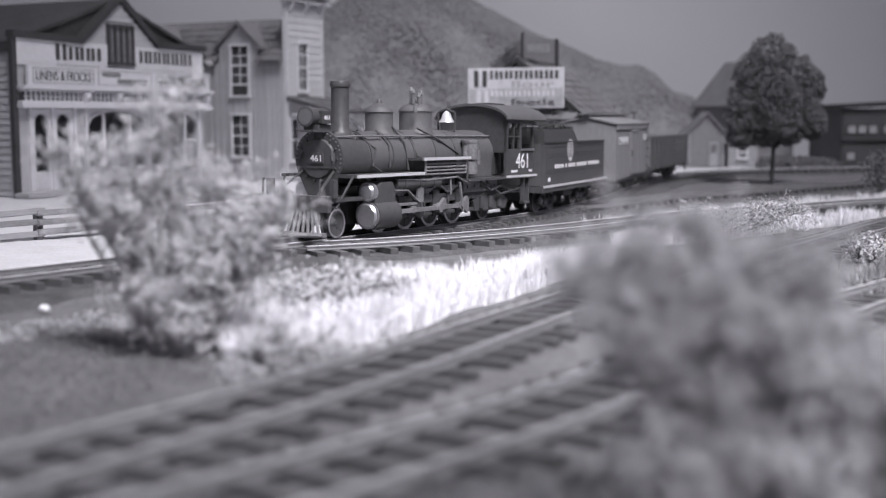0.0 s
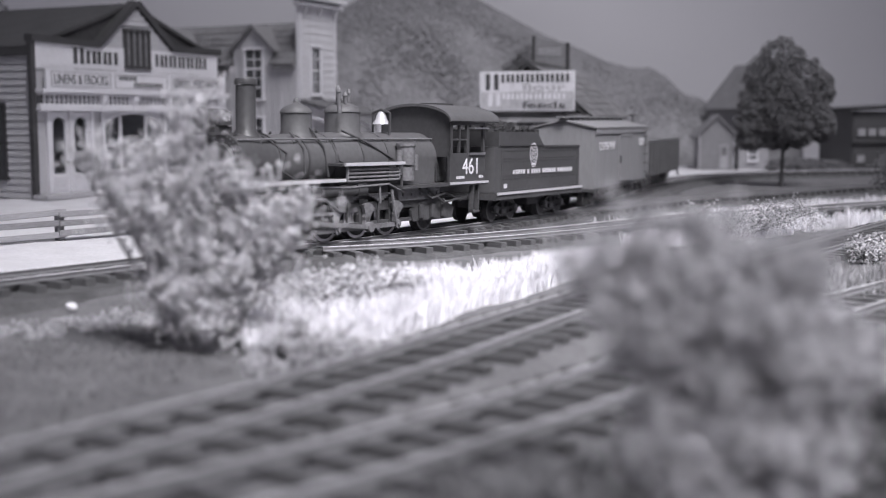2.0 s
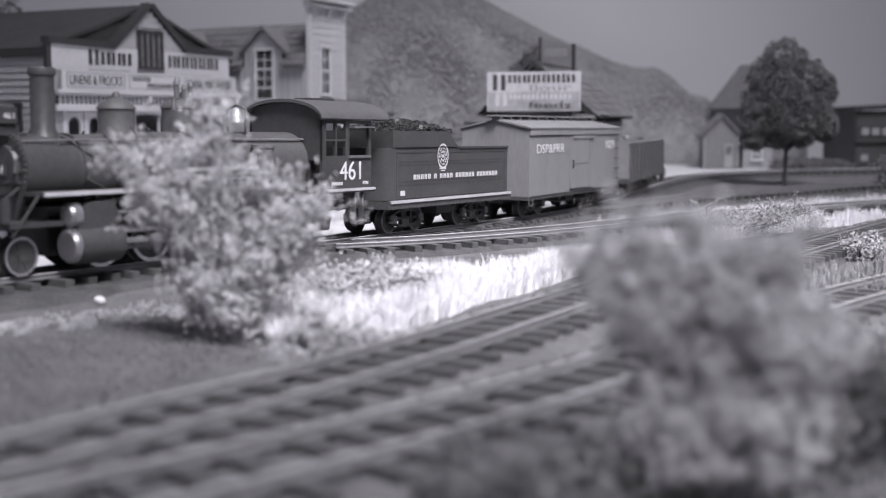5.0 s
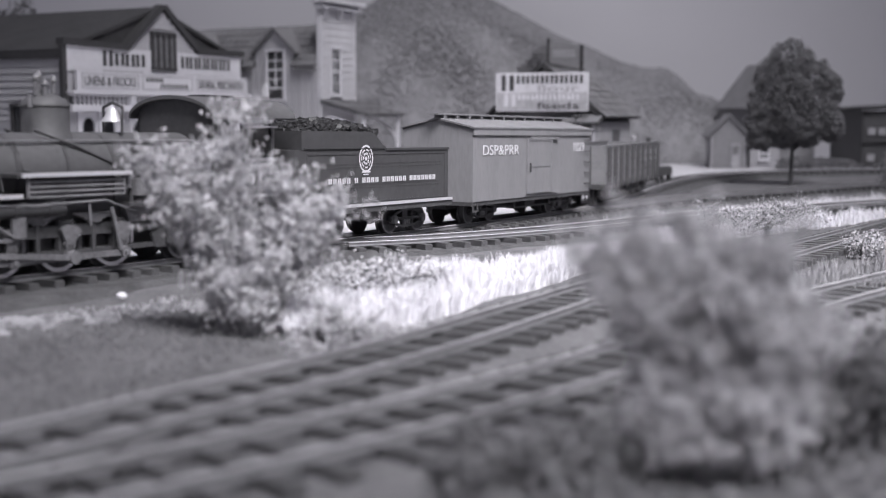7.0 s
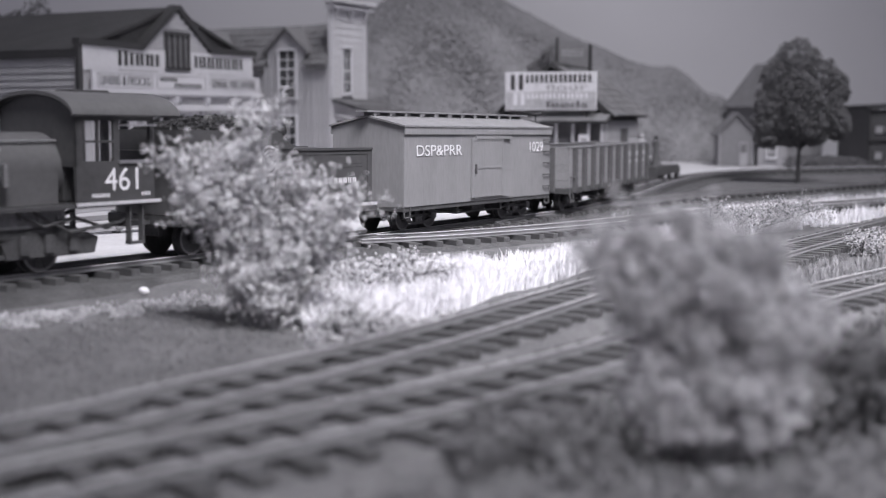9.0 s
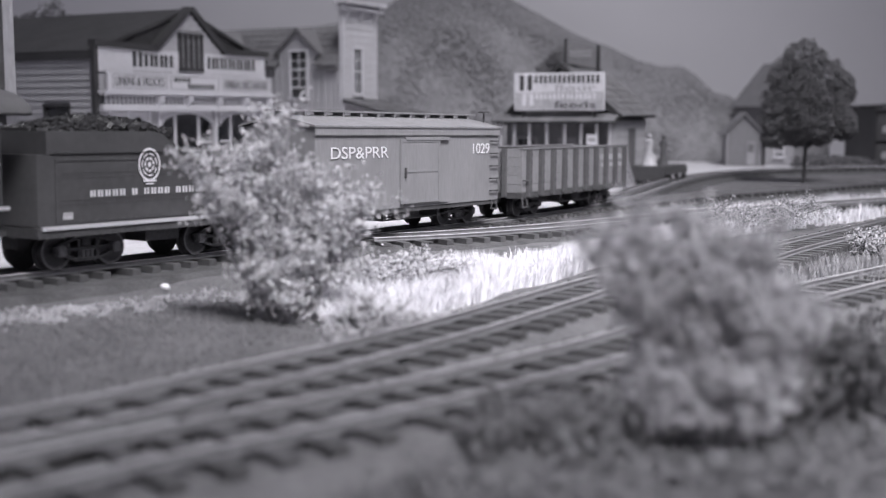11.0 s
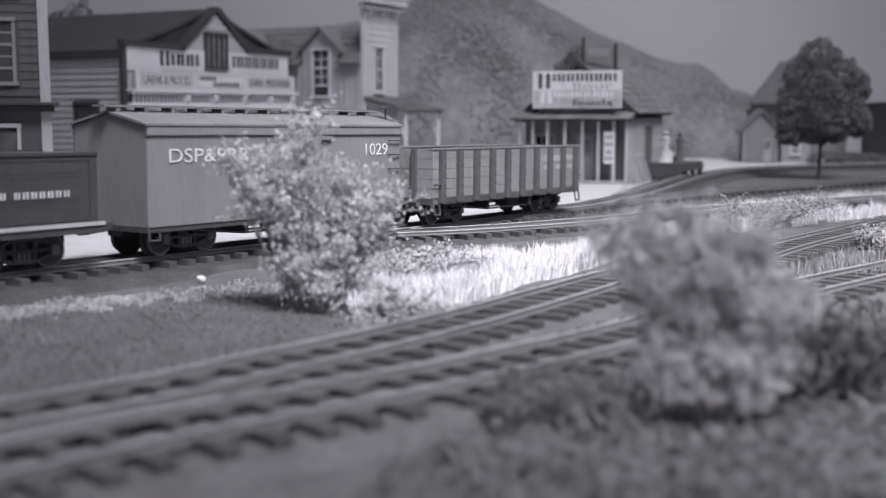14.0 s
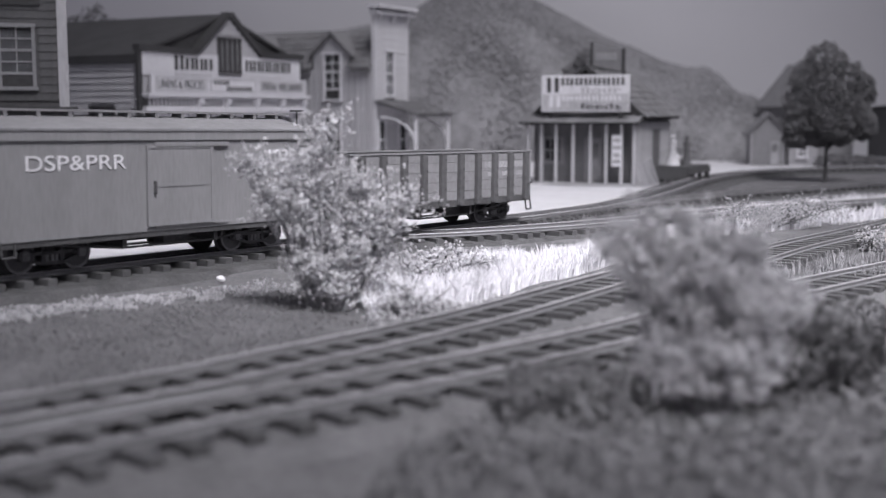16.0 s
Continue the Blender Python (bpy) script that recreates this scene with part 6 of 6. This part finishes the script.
def build_tuft(name, label, poly, count, size, material, seed, zmax=2.5):
    """Crumbly ground foam scattered over a patch."""
    rng = random.Random(seed)
    x0, x1 = min(p[0] for p in poly), max(p[0] for p in poly)
    y0, y1 = min(p[1] for p in poly), max(p[1] for p in poly)
    pts = []
    while len(pts) < count:
        x, y = rng.uniform(x0, x1), rng.uniform(y0, y1)
        if inside(x + 9 * noise.noise(Vector((x * 0.17, y * 0.17, 3))), y + 9 * noise.noise(Vector((x * 0.17, y * 0.17, 7))), poly):
            k = noise.noise(Vector((x * 0.09, y * 0.09, seed)))
            pts.append((x, y, ground_z(x, y) + rng.random() ** 2 * zmax * max(0.15, 0.6 + k)))
    vs, fs = leaf_cloud(pts, size, rng)
    me = bpy.data.meshes.new("mesh")
    me.from_pydata(vs, [], fs)
    me.materials.append(material)
    tagged(new(name, me), label, "ground cover", kind="stuff")


build_bush("leafy_bush", "pale twiggy leafy bush between the tracks", -31, 194, [(-1, 0, 36, 5.5, 4), (-3, 0, 30, 8, 5), (-13, 0, 29, 4.5, 3), (-17, -1, 31, 2, 1.5), (-5, 0, 23, 10, 5.5), (6, 1, 25, 5, 4), (-3, 0, 16, 8.5, 5.5), (8, 1, 17, 6.5, 5), (13, 2, 20, 4.5, 3.5), (16, 3, 23, 2, 2), (9, 2, 11, 7, 4.5), (-3, 0, 10, 6.5, 5), (0, -2, 11, 6, 5), (-2, -1, 5, 5.5, 4.5), (3, -1, 5, 5.5, 4.5)], 15000, 0.8, M_LEAF, 21, 60, stem_mat=M_STEM, twig=6.5, gaps=0.08)
build_bush("ground_shrub", "small grey shrub at the foot of the leafy bush", -17, 181, [(0, 0, 2, 5, 2.5), (6, 4, 2, 4, 2.2)], 1100, 0.9, M_FOAM, 29, 8)
build_bush("low_bush", "low pale bush at the edge of bright grass", -12, 230, [(0, 0, 5, 8, 4.5), (-9, -7, 5, 7, 4), (9, 8, 5, 8, 4), (-14, -18, 3, 6, 3)], 4200, 0.85, M_LEAF, 22, 16)
build_bush("grey_bush", "large grey bush beside the branch siding", 27, 114, [(-3, 0, 18, 8, 5), (4, 2, 15.5, 9, 5.5), (3, 0, 7, 8, 6), (-4, -2, 8, 6.5, 6), (9, 5, 14, 6.5, 5), (-11, 0, 22, 2.2, 4.5), (-7, 0, 24, 2.2, 5), (-1, 0, 24, 2.4, 4.5), (6, 1, 22, 2.2, 3.5)], 22000, 0.7, M_LEAF_FG, 23, 34, stem_mat=M_STEM, gaps=-0.2)
build_bush("low_shrub", "low dark shrub at the foot of a grey bush", 9, 112, [(0, 0, 3, 6, 4), (-6, -3, 2, 5, 3), (6, -2, 3, 6, 4)], 2600, 1.0, M_TURF, 30, 10)
build_bush("dark_bush", "dark bush beside the branch siding", 42, 124, [(0, 0, 8, 9, 6), (9, 6, 7, 9, 6), (-6, -3, 5, 8, 5)], 3200, 1.3, M_SHRUB, 24, 12)
build_bush("far_bush", "pale dry bush by the spur track", 92, 384, [(0, 0, 5, 12, 5), (16, 10, 6, 13, 5), (34, 24, 6, 12, 5)], 4200, 0.85, M_FOAM, 25, 18)
build_bush("spur_bush", "small grey bush beside the spur track", 116, 318, [(0, 0, 4, 7, 5), (8, 6, 4, 7, 4)], 1500, 0.85, M_FOAM, 26, 10)
build_bush("corner_bush", "dark shrub by the far track", 238, 610, [(0, 0, 12, 11, 11), (10, 5, 8, 10, 7)], 1300, 1.8, M_LEAF_DARK, 27, 10)
build_tree("round_tree", "dark leafy shade tree in front of the farmhouse", 208, 690, 24, [(-2, 0, 72, 13, 12), (-10, 2, 62, 13, 12), (9, 0, 62, 13, 12), (-12, 3, 48, 14, 13), (8, 0, 48, 16, 14), (23, 2, 55, 6.5, 10), (-3, -6, 52, 15, 16), (17, 0, 40, 10, 10), (-16, 0, 36, 11, 10), (0, -5, 36, 15, 11), (22, 0, 34, 8.5, 9), (-18, 0, 27, 8, 6.5), (-6, 0, 27, 9, 6), (9, 0, 28, 8, 6)], 34000, 31, 1.45)
build_tree("back_tree", "dark tree behind the feed depot", 72, 770, 36, [(0, 0, 76, 11, 9), (-9, 4, 68, 10, 9), (6, 2, 64, 10, 10), (-4, 0, 58, 12, 9)], 5000, 32, 1.7)
build_tree("town_tree", "dark tree behind the store", -276, 800, 50, [(0, 0, 88, 24, 26), (-24, 0, 84, 24, 26), (22, 6, 78, 17, 20), (-8, 0, 66, 26, 20)], 4200, 33, 3.0)
build_tree("hedge", "low dark hedge before the farmhouse", 262, 860, 4, [(0, 0, 5, 14, 6), (18, 0, 5, 14, 6), (36, 2, 4, 12, 5)], 1500, 34, 2.2)

build_grass("bright_grass", "tall pale dry grass between the tracks", [(-22, 186), (-15, 180), (-3, 202), (12, 236), (30, 268), (52, 312), (56, 332), (36, 308), (14, 280), (-8, 266), (-26, 238), (-31, 212)], 21000, 3.5, 7.0, M_GRASS, 41)
build_grass("middle_grass", "pale dry grass between passing and spur tracks", [(58, 350), (90, 372), (130, 410), (175, 455), (210, 480), (140, 446), (100, 412), (64, 376)], 5000, 3.5, 7, M_GRASS, 42, patch=-0.1)
build_grass("spur_grass", "dry grass beside the spur track", [(70, 246), (100, 280), (135, 325), (180, 380), (220, 400), (180, 330), (120, 268), (86, 236)], 5000, 4, 8, M_GRASS_DULL, 43, patch=-0.2)
build_grass("far_grass", "dry grass between the far tracks", [(60, 425), (110, 478), (170, 530), (250, 590), (260, 560), (190, 515), (120, 462), (75, 420)], 4500, 3, 6, M_GRASS, 44, patch=-0.1)
build_tuft("track_edge_foam", "pale crumbled foam along the main track", [(-150, 108), (-84, 196), (-68, 211), (-48, 227), (-40, 218), (-60, 203), (-82, 180), (-142, 92)], 5200, 0.8, M_FOAM, 45, 1.4)
build_tuft("bush_foam", "pale crumbled foam round the bush", [(-23, 186), (-20, 178), (-12, 171), (2, 196), (-4, 212), (-16, 220), (-24, 206)], 3000, 0.9, M_FOAM, 48, 3.0)
build_tuft("turf", "fine grey turf over the ground", [(-130, 70), (-80, 185), (-40, 215), (-24, 180), (-42, 140), (-75, 95)], 6500, 0.7, M_TURF, 46, 1.0)
build_tuft("clumpy_turf", "clumpy grey turf beside the siding", [(-20, 60), (-4, 104), (12, 126), (34, 150), (70, 190), (110, 230), (130, 200), (60, 90), (20, 50)], 9000, 1.3, M_TURF, 47, 4.0)
bm = bmesh.new()
bmesh.ops.create_icosphere(bm, subdivisions=2, radius=0.9, matrix=Matrix.Diagonal((1.2, 1, 0.8, 1)))
for v in bm.verts:
    v.co *= 1 + 0.5 * noise.noise(v.co * 1.2)
single("white_stone", bm, M_TRIM, "small white stone beside the main track", "stone", spot(-61, 231, 2.6))

for (t_, line_, run_, pts_), length_ in TRACKS:
    lay_ties(t_, line_, run_, pts_, length_)


# ---- what moves ----
SPEED, START = 22.4, 143.5


def motions():
    cars = ((loco, -37.7, 30, 100), (tender, 6.0, -20, 20), (boxcar, 102.0, -31, 31), (gondola, 215.0, -34, 34))
    for car, lag, xa, xb in cars:
        walk(car, [(k * 0.5, car_pose(START - SPEED * k * 0.5 + lag, xa, xb)) for k in range(33)])
    for w, r in WHEELS:
        rest = w.location.copy()
        step = 1.2 * r / SPEED
        rows, n = [], int(16.0 / step) + 1
        for k in range(n + 1):
            t = 16.0 * k / n
            rows.append((t, Matrix.Translation(rest) @ Matrix.Rotation(SPEED * t / r, 4, "Y")))
        walk(w, rows)
    for rod, crank, rest, r, sort in RODS:
        rows = []
        for k in range(161):
            t = k * 0.1
            a = SPEED * t / r
            x, z = rest[0] + crank * math.cos(a), rest[2] - crank * math.sin(a)
            tip = math.degrees(math.asin((crank * math.sin(a)) / 27.0)) if sort == "main" else 0.0
            rows.append((t, pose(x * MM, 0, z * MM, 0, -tip, 0)))
        walk(rod, rows)


motions()
